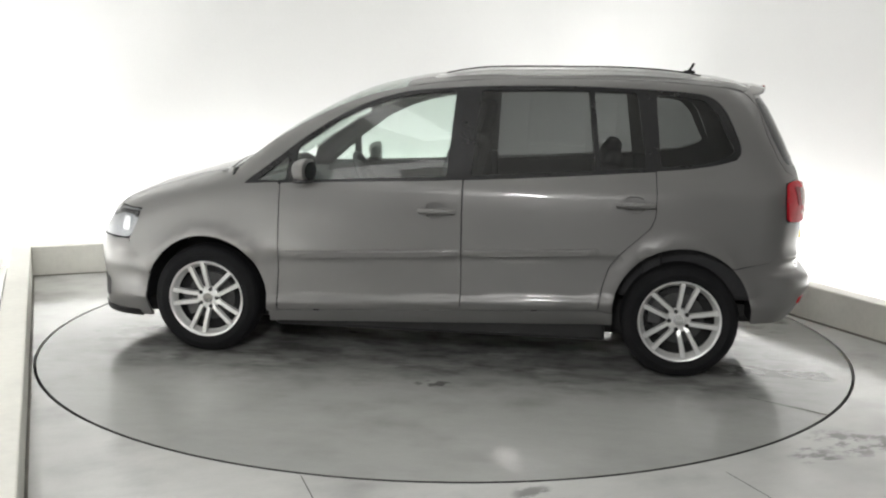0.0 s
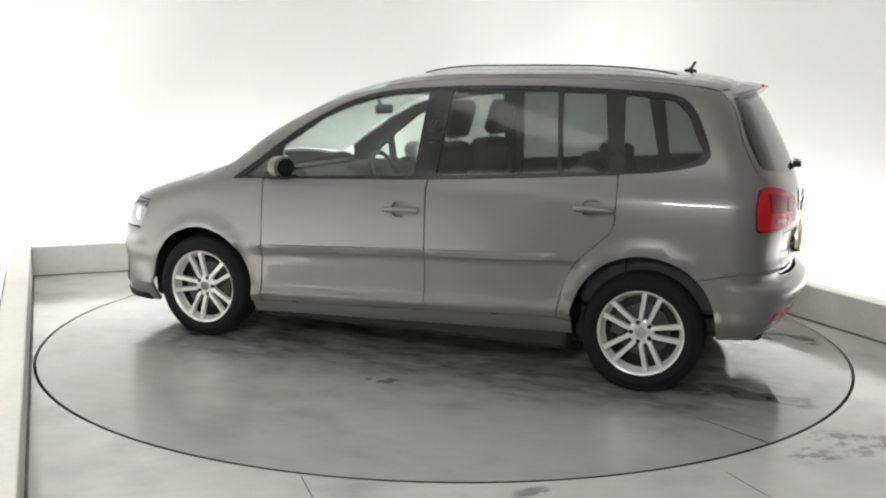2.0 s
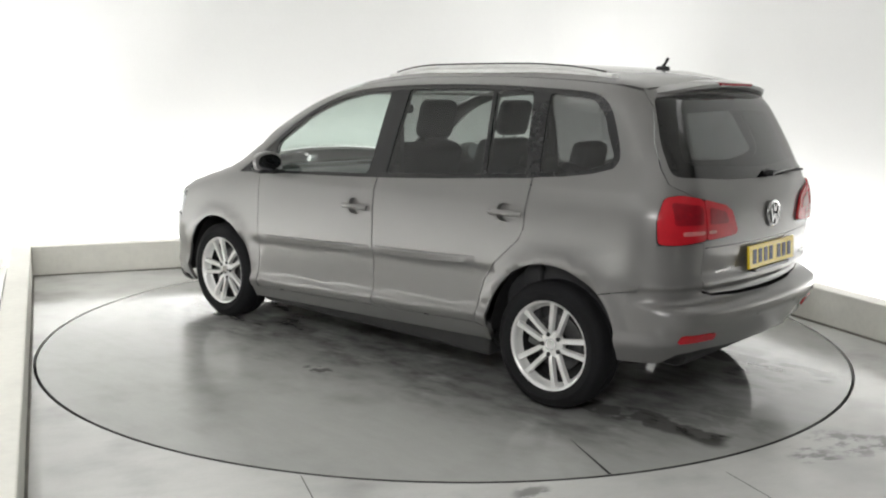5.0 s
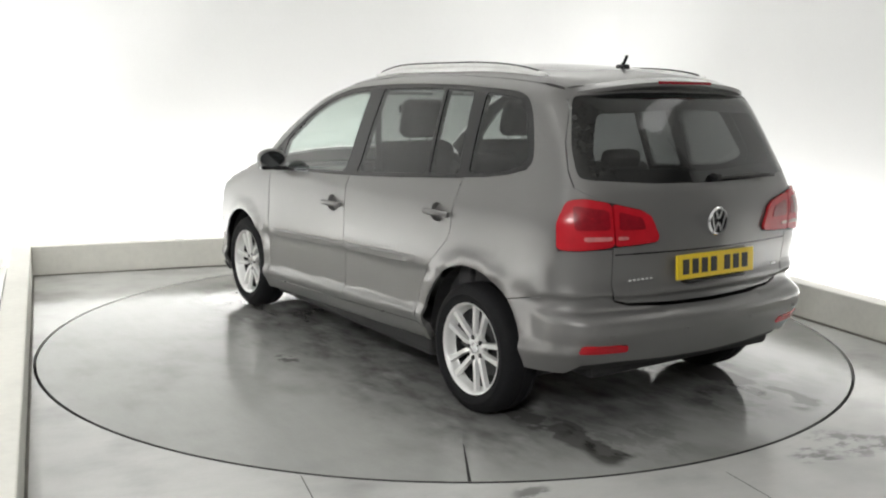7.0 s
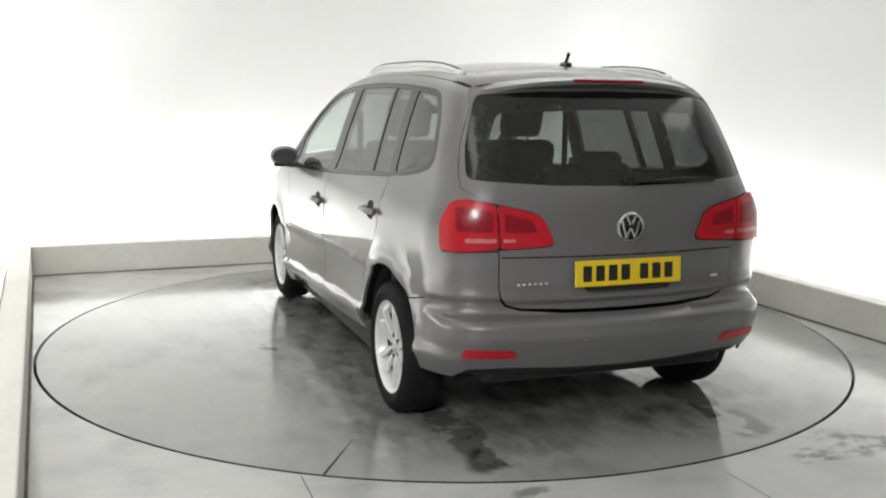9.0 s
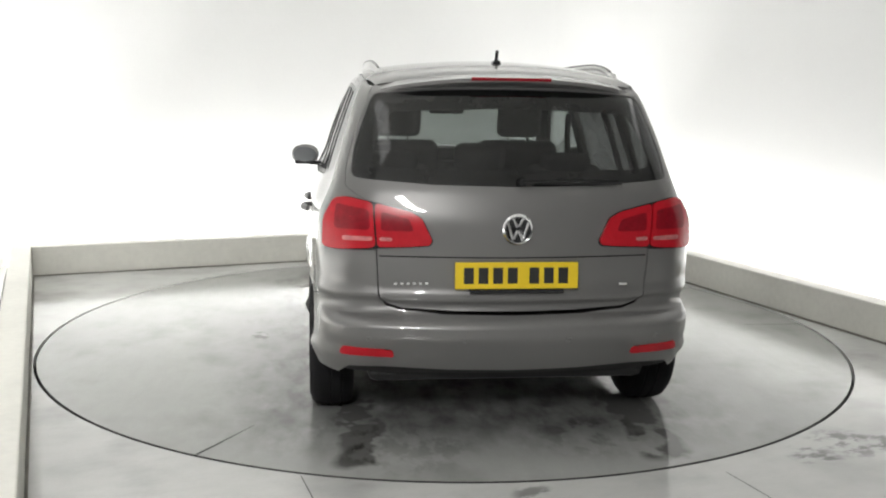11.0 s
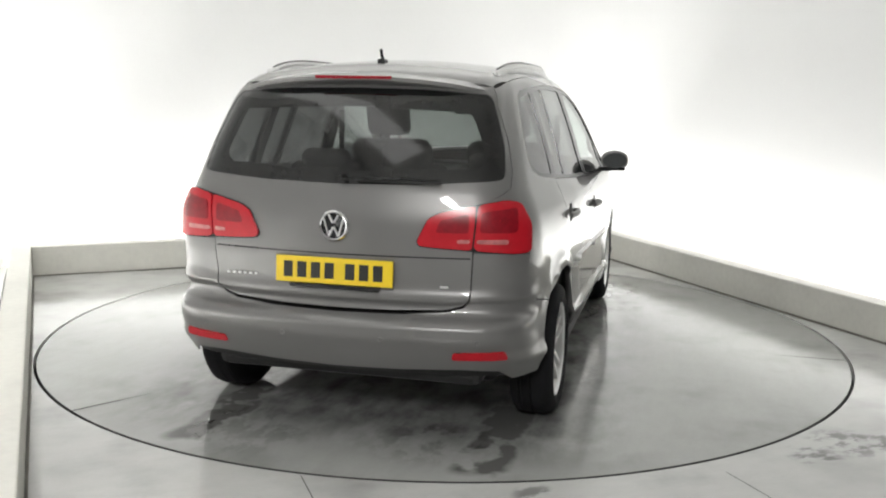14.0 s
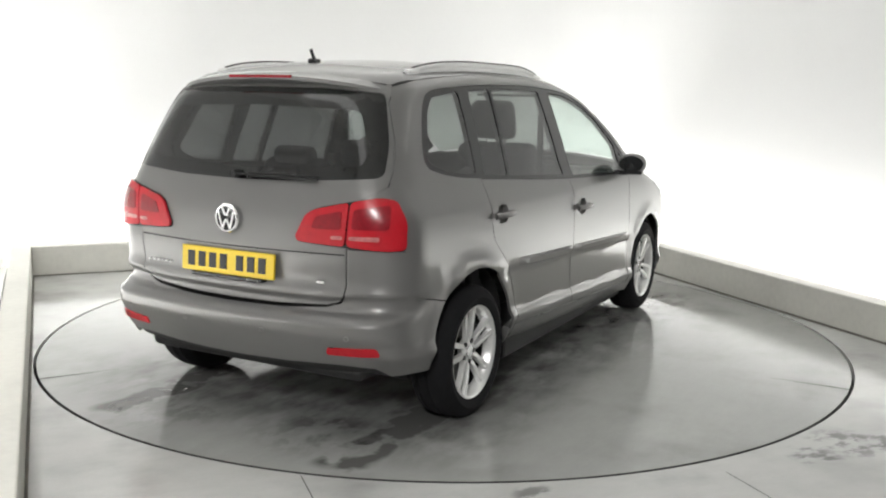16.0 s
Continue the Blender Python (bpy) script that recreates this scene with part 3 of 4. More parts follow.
def build_body():
    # window band: the black-trimmed opening along the flank
    band_top = [(1.095, 1.001), (0.92, 1.138), (0.74, 1.278), (0.57, 1.385), (0.41, 1.462), (0.27, 1.508), (0.13, 1.535), (-0.11, 1.552), (-0.37, 1.564), (-0.83, 1.566), (-1.29, 1.546), (-1.46, 1.528), (-1.535, 1.465), (-1.59, 1.36), (-1.64, 1.235), (-1.605, 1.187)]
    curve = list(band_top)
    for _ in range(2):      # round the corners off
        curve = [curve[0]] + [tuple(np.array(p) * w + np.array(q) * (1 - w)) for p, q in zip(curve, curve[1:]) for w in (0.75, 0.25)] + [curve[-1]]
    top = [sx(x, z) for x, z in curve]
    bottom = line(BELT, -1.55, 1.05, 20)
    band = top + bottom
    # flank panels
    both("front_wing", [sx(0.905, 0.275), sx(0.897, 0.6), sx(0.885, 0.998)] + line(BELT, 0.9, 1.08, 3) + [sx(1.16, 1.03)] + line(EDGE, 1.2, 1.95, 10)
         + [sx(1.86, 0.845), sx(1.71, 0.835), sx(1.75, 0.74), sx(1.80, 0.655), sx(1.73, 0.47)] + arch(0, 22, 188), car, PAINT, back=TRIM)
    both("front_door", [sx(0.90 - G, FOOT(0.9)), sx(0.895 - G, 0.6)] + [sx(0.88 - G, BELT(0.88) - 0.004)] + [sx(x, float(BELT(x)) - 0.004) for x in (0.6, 0.3, 0.1)] + [sx(-0.148 + G, float(BELT(-0.148)) - 0.004), sx(-0.15 + G, 0.6), sx(-0.15 + G, FOOT(-0.15)), sx(0.4, FOOT(0.4))], car, PAINT, holes=[bowl(0)], thick=0.03, step=0.026, back=TRIM)
    gap_c = [(-1.185, 1.12), (-1.192, 1.0), (-1.19, 0.88), (-1.165, 0.82), (-1.10, 0.76), (-1.02, 0.685), (-0.955, 0.60), (-0.925, 0.5), (-0.912, 0.42), (-0.905, FOOT(-0.905))]
    both("rear_door", [sx(-0.5, FOOT(-0.5)), sx(-0.15 - G, FOOT(-0.15)), sx(-0.15 - G, 0.6)] + [sx(x, float(BELT(x)) - 0.004) for x in (-0.152 - G, -0.4, -0.7, -1.0, -1.182)] + [sx(x + G, z) for x, z in gap_c[1:]], car, PAINT, holes=[bowl(1)], thick=0.03, step=0.026, back=TRIM)
    both("sill", [sx(0.95, 0.207), sx(0.95, 0.272)] + [sx(0.4, FOOT(0.4) - 0.005), sx(-0.15, FOOT(-0.15) - 0.005), sx(-0.9, FOOT(-0.9) - 0.005), sx(-0.985, 0.345), sx(-0.985, 0.275), sx(0, 0.24)], car, PAINT, thick=0.04)
    # rear quarter with the roof frame and the windscreen pillar in one pressing
    gate_edge = [(0.578, 0.705), (0.585, 0.88), (0.60, 1.06), (0.715, 1.13), (0.71, 1.20), (0.68, 1.32), (0.617, 1.47), (0.585, 1.548)]
    rear_edge = [ry(y + 0.0015, z) for y, z in gate_edge]
    q0, q1 = rear_edge[-1], sx(-1.68, EDGE(-1.68))
    corner = [(q0[0] + (q1[0] - q0[0]) * k / 6, q0[1] + (q1[1] - q0[1]) * k / 6) for k in range(7)]
    lower = [sx(x - G, z) for x, z in gap_c] + [sx(-0.98, 0.352)] + arch(1, 10, 134.8) + [sx(-1.66, 0.624), sx(-1.80, 0.651), sx(-1.872, 0.866), ry(0.75, 0.870), ry(0.5865, 0.872)]
    qpoly = ([sx(1.165, 1.032), sx(1.095, 1.0)] + top[1:] + [sx(x, float(BELT(x))) for x in (-1.5, -1.35, -1.19)] + lower + rear_edge[1:] + corner[1:]
             + [sx(x, EDGE(x)) for x in (-1.55, -1.4, -1.2, -0.9, -0.6, -0.3, 0.0, 0.2, 0.4, 0.6, 0.8, 1.0, 1.12)])
    both("rear_quarter", qpoly, car, PAINT, back=TRIM, thick=0.016)
    both("roof_corner", [(q, z - 0.04) for q, z in corner] + [(q, z + 0.012) for q, z in corner[::-1]], car, PAINT, out=-0.003, thick=0.01, step=0.03)
    # black window surround with four openings on each flank
    panes = {
        "quarter_light": rounded([sx(1.02, 1.018), sx(0.90, 1.115), sx(0.845, 1.155), sx(0.855, 1.022)], 0.02),
        "front_window": rounded([sx(0.81, 1.022), sx(0.80, 1.20)] + [sx(x, z - 0.022) for x, z in band_top[3:7]] + [sx(-0.085, 1.528), sx(-0.055, 1.065), sx(0.4, 1.045)], 0.02),
        "rear_window": rounded([sx(-0.19, 1.075), sx(-0.225, 1.535), sx(-0.6, 1.545), sx(-0.818, 1.543), sx(-0.868, 1.118), sx(-0.6, 1.098)], 0.02),
        "rear_quarter_light": rounded([sx(-0.893, 1.120), sx(-0.843, 1.542), sx(-1.075, 1.535), sx(-1.135, 1.135)], 0.02),
        "side_window": rounded([sx(-1.21, 1.145), sx(-1.175, 1.53), sx(-1.43, 1.503), sx(-1.51, 1.42), sx(-1.60, 1.24), sx(-1.57, 1.21), sx(-1.45, 1.165)], 0.03)}
    inset = [sx(x + (0.002 if x < 0 else -0.002), z) for x, z in curve] + bottom
    both("window_surround", inset, car, BLACK, holes=list(panes.values()), out=-0.004, thick=0.03, back=TRIM, label="gloss black window frame")
    for k, v in panes.items():
        front = k in ("quarter_light", "front_window")
        for ob in both(k, v, car, GLASS_FRONT if front else GLASS_REAR, out=-0.008, sheet=True, step=0.045, label="clear side glass" if front else "dark privacy glass"):
            ob.visible_shadow = False
    # tailgate with its window
    gate = [ry(y - 0.0015, z) for y, z in gate_edge]
    flip = [(-q, z) for q, z in gate[::-1]]
    low = [ry(y, z) for y, z in ((-0.569, 0.665), (-0.54, 0.638), (-0.48, 0.621), (-0.25, 0.611), (0.0, 0.609), (0.25, 0.611), (0.48, 0.621), (0.54, 0.638), (0.569, 0.665))]
    rg = rounded([ry(y, z) for y, z in ((0.692, 1.165), (0.672, 1.30), (0.588, 1.515), (0.3, 1.538), (0.0, 1.542), (-0.3, 1.538), (-0.588, 1.515), (-0.672, 1.30), (-0.692, 1.165), (-0.35, 1.142), (0, 1.136), (0.35, 1.142))], 0.035)
    panel("tailgate", low + gate + flip, car, PAINT, holes=[rg], thick=0.012, step=0.024, back=TRIM, label="tailgate with a horizontal crease above the plate")
    pane = panel("rear_screen", rg, car, GLASS_TAIL, out=-0.004, sheet=True, step=0.04, label="dark rear screen")
    pane.visible_shadow = False
    # a black border printed round the rear screen
    inner = rounded([ry(y, z) for y, z in ((0.61, 1.215), (0.60, 1.30), (0.53, 1.445), (0.0, 1.465), (-0.53, 1.445), (-0.60, 1.30), (-0.61, 1.215), (0, 1.19))], 0.04)
    panel("screen_border", rg, car, BLACK, holes=[inner], out=-0.010, thick=0.004, label="black printed border")
    # bumpers
    side = arch(1, 185, 135.6, 10) + [sx(-1.66, 0.620), sx(-1.798, 0.647), sx(-1.868, 0.862), ry(0.75, 0.866), ry(0.588, 0.868)]
    back_low = [ry(y, z) for y, z in ((0.0, 0.35), (0.3, 0.355), (0.55, 0.365), (0.7, 0.36))]
    half = back_low + [sx(-1.88, 0.315)] + side + [ry(0.5815, 0.705), ry(0.574, 0.660), ry(0.548, 0.630), ry(0.48, 0.610), ry(0.3, 0.598), ry(0.0, 0.595)]
    mirror = [(-q, z) for q, z in half[::-1]]
    panel("rear_bumper", half[:-1] + [(0.0, 0.595)] + mirror[1:-1], car, PAINT, thick=0.010, step=0.024, back=PLASTIC, label="painted rear bumper")
    panel("bumper_lip", [(0.8, 0.315), (0.8, 0.345), (0.4, 0.355), (0, 0.345), (-0.4, 0.355), (-0.8, 0.345), (-0.8, 0.315), (0, 0.315)], car, PLASTIC, out=-0.02, thick=0.02, label="black lower valance")
    fs = [sx(1.81, 0.652), sx(1.93, 0.655)]
    fb = arch(0, 20, -20, 8) + [sx(1.9, 0.195)]
    half = fb + [(4.6, 0.20), (5.0, 0.20)]
    halfu = [(5.0, 0.66), (4.6, 0.66)] + fs[::-1]
    for m in (False, True):
        panel("front_bumper", half + halfu, car, PAINT, thick=0.02, mirror=m, back=PLASTIC)
        panel("fog_grille", rounded([sx(1.975, 0.29), sx(1.975, 0.40), sx(2.07, 0.41), sx(2.09, 0.29)], 0.02), car, PLASTIC, out=0.003, thick=0.02, mirror=m, label="black fog lamp grille")
        panel("front_lip", [sx(1.74, 0.195), sx(1.76, 0.228), (4.4, 0.236), (5.0, 0.236), (5.0, 0.20), (4.4, 0.20)], car, PLASTIC, out=0.008, thick=0.02, mirror=m, label="dark lip under the front bumper")
        hl = rounded([sx(1.81, 0.66), sx(1.755, 0.74), sx(1.715, 0.83), sx(1.86, 0.838), sx(1.97, 0.80), sx(2.06, 0.75), sx(2.07, 0.67), sx(1.95, 0.665)], 0.025)
        h = panel("headlight", hl, car, LAMP_SHELL, out=-0.012, thick=0.02, step=0.03, mirror=m, label="clear headlight with silver bowl")
        panel("bezel", rounded([sx(1.745, 0.775), sx(1.728, 0.822), sx(1.86, 0.831), sx(1.97, 0.794), sx(1.955, 0.775), sx(1.86, 0.805), sx(1.78, 0.798)], 0.01), h, PLASTIC, out=-0.007, thick=0.01, step=0.03, mirror=m, label="dark headlight bezel")
        panel("reflector_bowl", rounded([sx(1.80, 0.70), sx(1.79, 0.785), sx(1.835, 0.79), sx(1.85, 0.705)], 0.02), h, CHROME, out=-0.006, thick=0.01, step=0.02, mirror=m, label="bright indicator bowl")
        panel("lens", hl, h, LAMP_GLASS, out=0.004, sheet=True, mirror=m)
        panel("front_grille", [(5.0, 0.66), (4.6, 0.66), sx(2.07, 0.665), sx(2.06, 0.76), (4.7, 0.76), (5.0, 0.755)], car, PLASTIC, out=-0.006, mirror=m, label="black grille")
    # roof, screen and bonnet, laid from above
    up = lambda x: ring(*[np.array([v]) for v in sx(x, EDGE(x) + 0.002)])[0]
    edge = lambda xs: [(float(up(x)[0]), float(up(x)[1])) for x in xs]
    strip = edge([-1.68, -1.5, -1.2, -0.9, -0.6, -0.3, 0.0, 0.2])
    back = [(0.0, 1.552), (0.2, 1.552), (0.4, 1.552)] + [(q, z + 0.002) for q, z in corner[:-1]]
    tail = [(float(p[0]), float(p[1])) for p in ring(np.array([q for q, _ in back]), np.array([z for _, z in back]))]
    L = strip
    panel("roof", tail + L + [(x, -y) for x, y in L[::-1]] + [(x, -y) for x, y in tail[1:][::-1]], car, PAINT, chart=deck, thick=0.03, back=HEADLINER, step=0.07)
    s = edge([0.205, 0.4, 0.6, 0.8, 1.0, 1.15, 1.2])
    panel("windscreen", s + [(1.24, 0.4), (1.26, 0.0), (1.24, -0.4)] + [(x, -y) for x, y in s[::-1]], car, GLASS_FRONT, chart=deck, out=-0.002, sheet=True, step=0.08, label="clear windscreen").visible_shadow = False
    b = edge([1.24, 1.35, 1.5, 1.65, 1.8, 1.9])
    n = [(float(p[0]), float(p[1])) for p in ring(np.array([4.3, 4.5, 4.7, 5.0]), np.array([0.79, 0.775, 0.768, 0.765]))]
    panel("bonnet", [(1.285, 0.0), (1.265, 0.4)] + b + n[:-1] + [n[-1]] + [(x, -y) for x, y in n[:-1][::-1]] + [(x, -y) for x, y in b[::-1]] + [(1.265, -0.4)], car, PAINT, chart=deck, thick=0.02, step=0.07)
    # door mouldings
    for x0, x1 in ((0.87, -0.135), (-0.165, -0.90)):
        ridge("side_moulding", x0, x1, lambda x: 0.643 - 0.047 * x, ((-0.023, -0.002), (-0.020, 0.013), (-0.015, 0.0165), (0.010, 0.0155), (0.018, 0.008), (0.020, -0.002)), "painted rubbing strip on the door")
    # black strip added for the dark shadow below the sill
    both("sill_shade_strip", [sx(0.93, 0.16), sx(0.93, 0.215), sx(-0.98, 0.282), sx(-0.98, 0.20)], car, PLASTIC, out=-0.03, thick=0.03)


build_body()


# ---- the car's lamps, badge, plate and fittings ----
def build_tail():
    for m in (False, True):
        outer = rounded([ry(0.587, 0.882), ry(0.598, 1.064), ry(0.70, 1.082), sx(-1.87, 1.07), sx(-1.865, 0.985), sx(-1.875, 0.872), ry(0.75, 0.868)], 0.02)
        lens = panel("tail_light", outer, car, RED, out=0.016, thick=0.03, step=0.03, mirror=m, label="red wraparound tail light")
        panel("strip", rounded([ry(0.60, 0.910), ry(0.60, 0.926), ry(0.72, 0.928), ry(0.72, 0.908)], 0.01), lens, RED_CLEAR, out=0.019, thick=0.01, mirror=m, label="pale indicator strip")
        panel("band", rounded([ry(0.61, 0.955), ry(0.615, 1.035), ry(0.74, 1.052), ry(0.75, 0.955)], 0.015), lens, RED_DARK, out=0.0185, thick=0.01, mirror=m, label="darker red chamber")
        inner = rounded([ry(0.355, 0.915), ry(0.40, 1.005), ry(0.445, 1.03), ry(0.590, 1.062), ry(0.580, 0.882), ry(0.45, 0.888), ry(0.365, 0.895)], 0.015)
        lens = panel("tail_light", inner, car, RED, out=0.016, thick=0.03, step=0.03, mirror=m, label="red tail light on the tailgate")
        panel("strip", rounded([ry(0.52, 0.910), ry(0.52, 0.924), ry(0.572, 0.926), ry(0.572, 0.910)], 0.008), lens, RED_CLEAR, out=0.019, thick=0.01, mirror=m, label="pale reversing strip")
        panel("band", rounded([ry(0.43, 0.952), ry(0.45, 1.0), ry(0.565, 1.028), ry(0.565, 0.952)], 0.012), lens, RED_DARK, out=0.0185, thick=0.01, mirror=m, label="darker red chamber")
        # a black sheet behind the lenses stands for the dark gap round them
        whole = rounded([ry(0.350, 0.911), ry(0.396, 1.007), ry(0.443, 1.035), ry(0.594, 1.068), ry(0.70, 1.087), sx(-1.867, 1.075), sx(-1.861, 0.982), sx(-1.871, 0.867), ry(0.75, 0.863), ry(0.58, 0.876), ry(0.45, 0.882), ry(0.361, 0.890)], 0.02)
        panel("lamp_gap_sheet", whole, car, BLACK, out=0.004, thick=0.01, step=0.03, mirror=m, label="black sheet for the dark gap round the tail lights")
        panel("reflector", rounded([ry(0.51, 0.417), ry(0.52, 0.452), ry(0.73, 0.460), ry(0.74, 0.422)], 0.012), car, RED, out=0.006, thick=0.012, step=0.03, mirror=m, label="red bumper reflector")
    # a thin black strip stands in for the shade in the pressed crease
    panel("crease_shade_strip", [ry(0.575, 0.841), ry(0.575, 0.847), (0, 0.846), ry(-0.575, 0.847), ry(-0.575, 0.841), (0, 0.840)], car, BLACK, out=0.001, thick=0.006, label="black strip for the shade in the pressed crease")
    # dark box added behind the tailgate gap, to keep the gap shaded
    part("gap_backing", box(-1.965, -1.88, -0.49, 0.49, 0.50, 0.66, 0.004), PLASTIC, car, "dark box added behind the gap under the tailgate")
    # number plate: its characters are plain bars
    x = -2.062
    tilt = pose(x, 0, 0.77, 0, 4, 0)
    plate = part("number_plate", box(-0.006, 0.006, -0.262, 0.262, -0.056, 0.056, 0.003), YELLOW, car, "yellow rear number plate with black bars", tilt)
    for k in range(7):
        y = 0.205 - k * 0.062 - (0.03 if k > 3 else 0)
        part("bar", box(-0.0085, -0.004, y - 0.021, y + 0.021, -0.034, 0.034, 0.002), INK, plate, "black bar")
    part("plate_lamp_strip", box(-2.075, -2.035, -0.2, 0.2, 0.695, 0.712, 0.004), BLACK, car)
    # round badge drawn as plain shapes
    badge = part("badge", lathe([(0.0, 0.001), (0.012, 0.05), (0.006, 0.058)], 32, "z"), BLACK, car, "round chrome badge", pose(-2.053, 0, 0.964, 0, -90, 0))
    part("rim_ring", lathe([(0.0, 0.053), (0.013, 0.054), (0.015, 0.060), (0.008, 0.066), (0.0, 0.066)], 40, "z"), CHROME, badge, smooth=True)
    for side in (-1, 1):
        for a, b in (((0.047, 0.021), (0.012, 0.003)), ((0.030, 0.043), (-0.045, 0.021)), ((-0.045, 0.021), (-0.004, 0.002))):
            p, q = Vector((a[0], side * a[1], 0.013)), Vector((b[0], side * b[1], 0.013))
            part("stroke", tube([p, q], 0.0062, 6, 0.6), CHROME, badge)
    for k in range(6):
        part("model_badge", box(-2.027, -2.019, 0.50 - k * 0.026, 0.513 - k * 0.026, 0.726, 0.735, 0.002), ALLOY, car, "small chrome bar of the model badge")
    part("engine_badge", box(-2.027, -2.019, -0.49, -0.455, 0.718, 0.728, 0.002), ALLOY, car, "small chrome bar")
    # roof spoiler with the high brake light
    bm = bmesh.new()
    cols = []
    for k in range(25):
        y = -0.59 + 1.18 * k / 24
        p = deck(np.array([-1.70]), np.array([y]))[0]
        end = (abs(y) / 0.59) ** 6
        back = 0.17 * y * y + 0.10 * end
        drop = 0.055 * (y / 0.62) ** 2 + 0.012 * end
        tip = (-1.825 + back, y, 1.588 - drop)
        cols.append([bm.verts.new(c) for c in ((p[0], y, p[2] + 0.003), (-1.755 + back, y, 1.606 - drop), tip, (tip[0] + 0.004, y, tip[2] - 0.016), (-1.79 + back, y, 1.562 - drop), (-1.715 + back, y, 1.545 - drop))])
    for p, q in zip(cols, cols[1:]):
        for i in range(6):
            bm.faces.new((p[i], p[(i + 1) % 6], q[(i + 1) % 6], q[i]))
    bm.faces.new(cols[0]), bm.faces.new(cols[-1][::-1])
    sp = part("roof_spoiler", bm, PAINT, car, "painted spoiler over the rear screen", None, True)
    part("brake_light", box(-1.8275, -1.811, -0.175, 0.175, 1.5745, 1.589, 0.003), RED_DARK, sp, "red high brake light")
    # parking sensors
    for y in (0.62, 0.22, -0.22, -0.62):
        p = ring(np.array([ry(y, 0.50)[0]]), np.array([0.50]))
        d = Vector(normal(p)[0])
        part("parking_sensor", lathe([(-0.004, 0.001), (0.002, 0.011), (-0.004, 0.013)], 14, "z"), PAINT, car, "", Matrix.Translation(p[0]) @ d.to_track_quat("Z", "Y").to_matrix().to_4x4(), True)
    # rear wiper
    w = part("rear_wiper", tube([(-2.035, -0.02, 1.157), (-2.032, -0.12, 1.164), (-2.017, -0.28, 1.168), (-1.992, -0.44, 1.160)], 0.007, 8, 0.8), BLACK, car, "black rear wiper")
    part("wiper_pivot", lathe([(-0.015, 0.001), (-0.015, 0.016), (0.03, 0.02), (0.03, 0.001)], 20, "z"), BLACK, w, "", pose(-2.025, -0.02, 1.157, 0, 90, 0))
    part("wiper_blade", box(-2.015, -2.0, -0.45, -0.08, 1.148, 1.158, 0.003), PLASTIC, w)


build_tail()


def build_fittings():
    for s in (1, -1):
        # roof rails: a bar on two feet
        pts = []
        for k in range(25):
            x = 0.05 - 1.53 * k / 24
            y = 0.585 - 0.05 * max(0, -x - 0.7) ** 1.5 - 0.05 * max(0, x + 0.4)
            z = float(TOP(x)) - 0.014 - 0.028 * (abs(k - 12) / 12) ** 6
            pts.append((x, s * y, z - 0.01))
        rail = part("roof_rail", tube(pts, 0.010, 10, 1.2), ALLOY, car, "silver roof rail", None, True)
        for k in (0, 1):
            x, y, z = pts[1 if k == 0 else -2]
            part("foot", box(x - 0.05, x + 0.05, y - 0.016, y + 0.016, z - 0.05, z + 0.006, 0.01), ALLOY, rail)
        part("gasket", tube([(x, y, z - 0.022) for x, y, z in pts[1:-1]], 0.008, 6, 1.6), ALLOY, rail)
        part("insert", tube([(x, y, z + 0.013) for x, y, z in pts[1:-1]], 0.006, 6), BLACK, rail, "dark top edge of the rail")
        # mirrors
        m = pose(0.71, s * 0.95, 1.085, 0, 0, s * -8)
        bm = bmesh.new()
        bmesh.ops.create_uvsphere(bm, u_segments=24, v_segments=14, radius=1)
        for v in bm.verts:
            x, y, z = v.co
            if x < -0.25:
                x = -0.25 - (abs(x) - 0.25) * 0.12
            f = abs(z) ** 0.8 * (1 if z > 0 else -1)
            v.co = (x * 0.075, y * 0.092, f * 0.066)
        mi = part("door_mirror", bm, PAINT, car, "door mirror in body colour with a black base", m, True)
        bm = bmesh.new()
        bmesh.ops.create_circle(bm, cap_ends=True, segments=28, radius=1, matrix=pose(-0.0305, 0, 0, 0, 90, 0))
        for v in bm.verts:
            v.co.y, v.co.z = v.co.y * 0.078, v.co.z * 0.050
        part("mirror_glass", bm, MIRROR, mi, "mirror glass darkened for the dark room it reflects")
        part("mirror_arm", box(0.68, 0.77, min(s * 0.83, s * 0.93), max(s * 0.83, s * 0.93), 1.012, 1.04, 0.01), BLACK, car)
        part("mirror_shell", box(-0.03, 0.05, -0.072, 0.072, -0.068, -0.042, 0.012), BLACK, mi, "black lower shell")
        # door handles: a bar over a shallow bowl
        for k, (x, z) in enumerate(HANDLES):
            y = float(ring(np.array([x + 2.5]), np.array([z]))[0, 1])
            panel("handle_bowl", bowl(k), car, PAINT, out=-0.028, thick=0.004, step=0.03, mirror=s < 0, label="recess behind the handle")
            part("door_handle", tube([(x + 0.085, s * (y + 0.008), z), (x + 0.06, s * (y + 0.03), z + 0.002), (x, s * (y + 0.036), z + 0.004), (x - 0.07, s * (y + 0.034), z + 0.004), (x - 0.11, s * (y + 0.012), z)], 0.015, 10, 1.0), PAINT, car, "door handle in body colour", None, True)
    a = part("aerial", box(-1.445, -1.375, -0.019, 0.019, 1.64, 1.674, 0.010), BLACK, car, "short black roof aerial")
    part("mast", tube([(-1.40, 0, 1.665), (-1.42, 0, 1.685), (-1.437, 0, 1.716)], 0.008, 8), BLACK, a)


build_fittings()


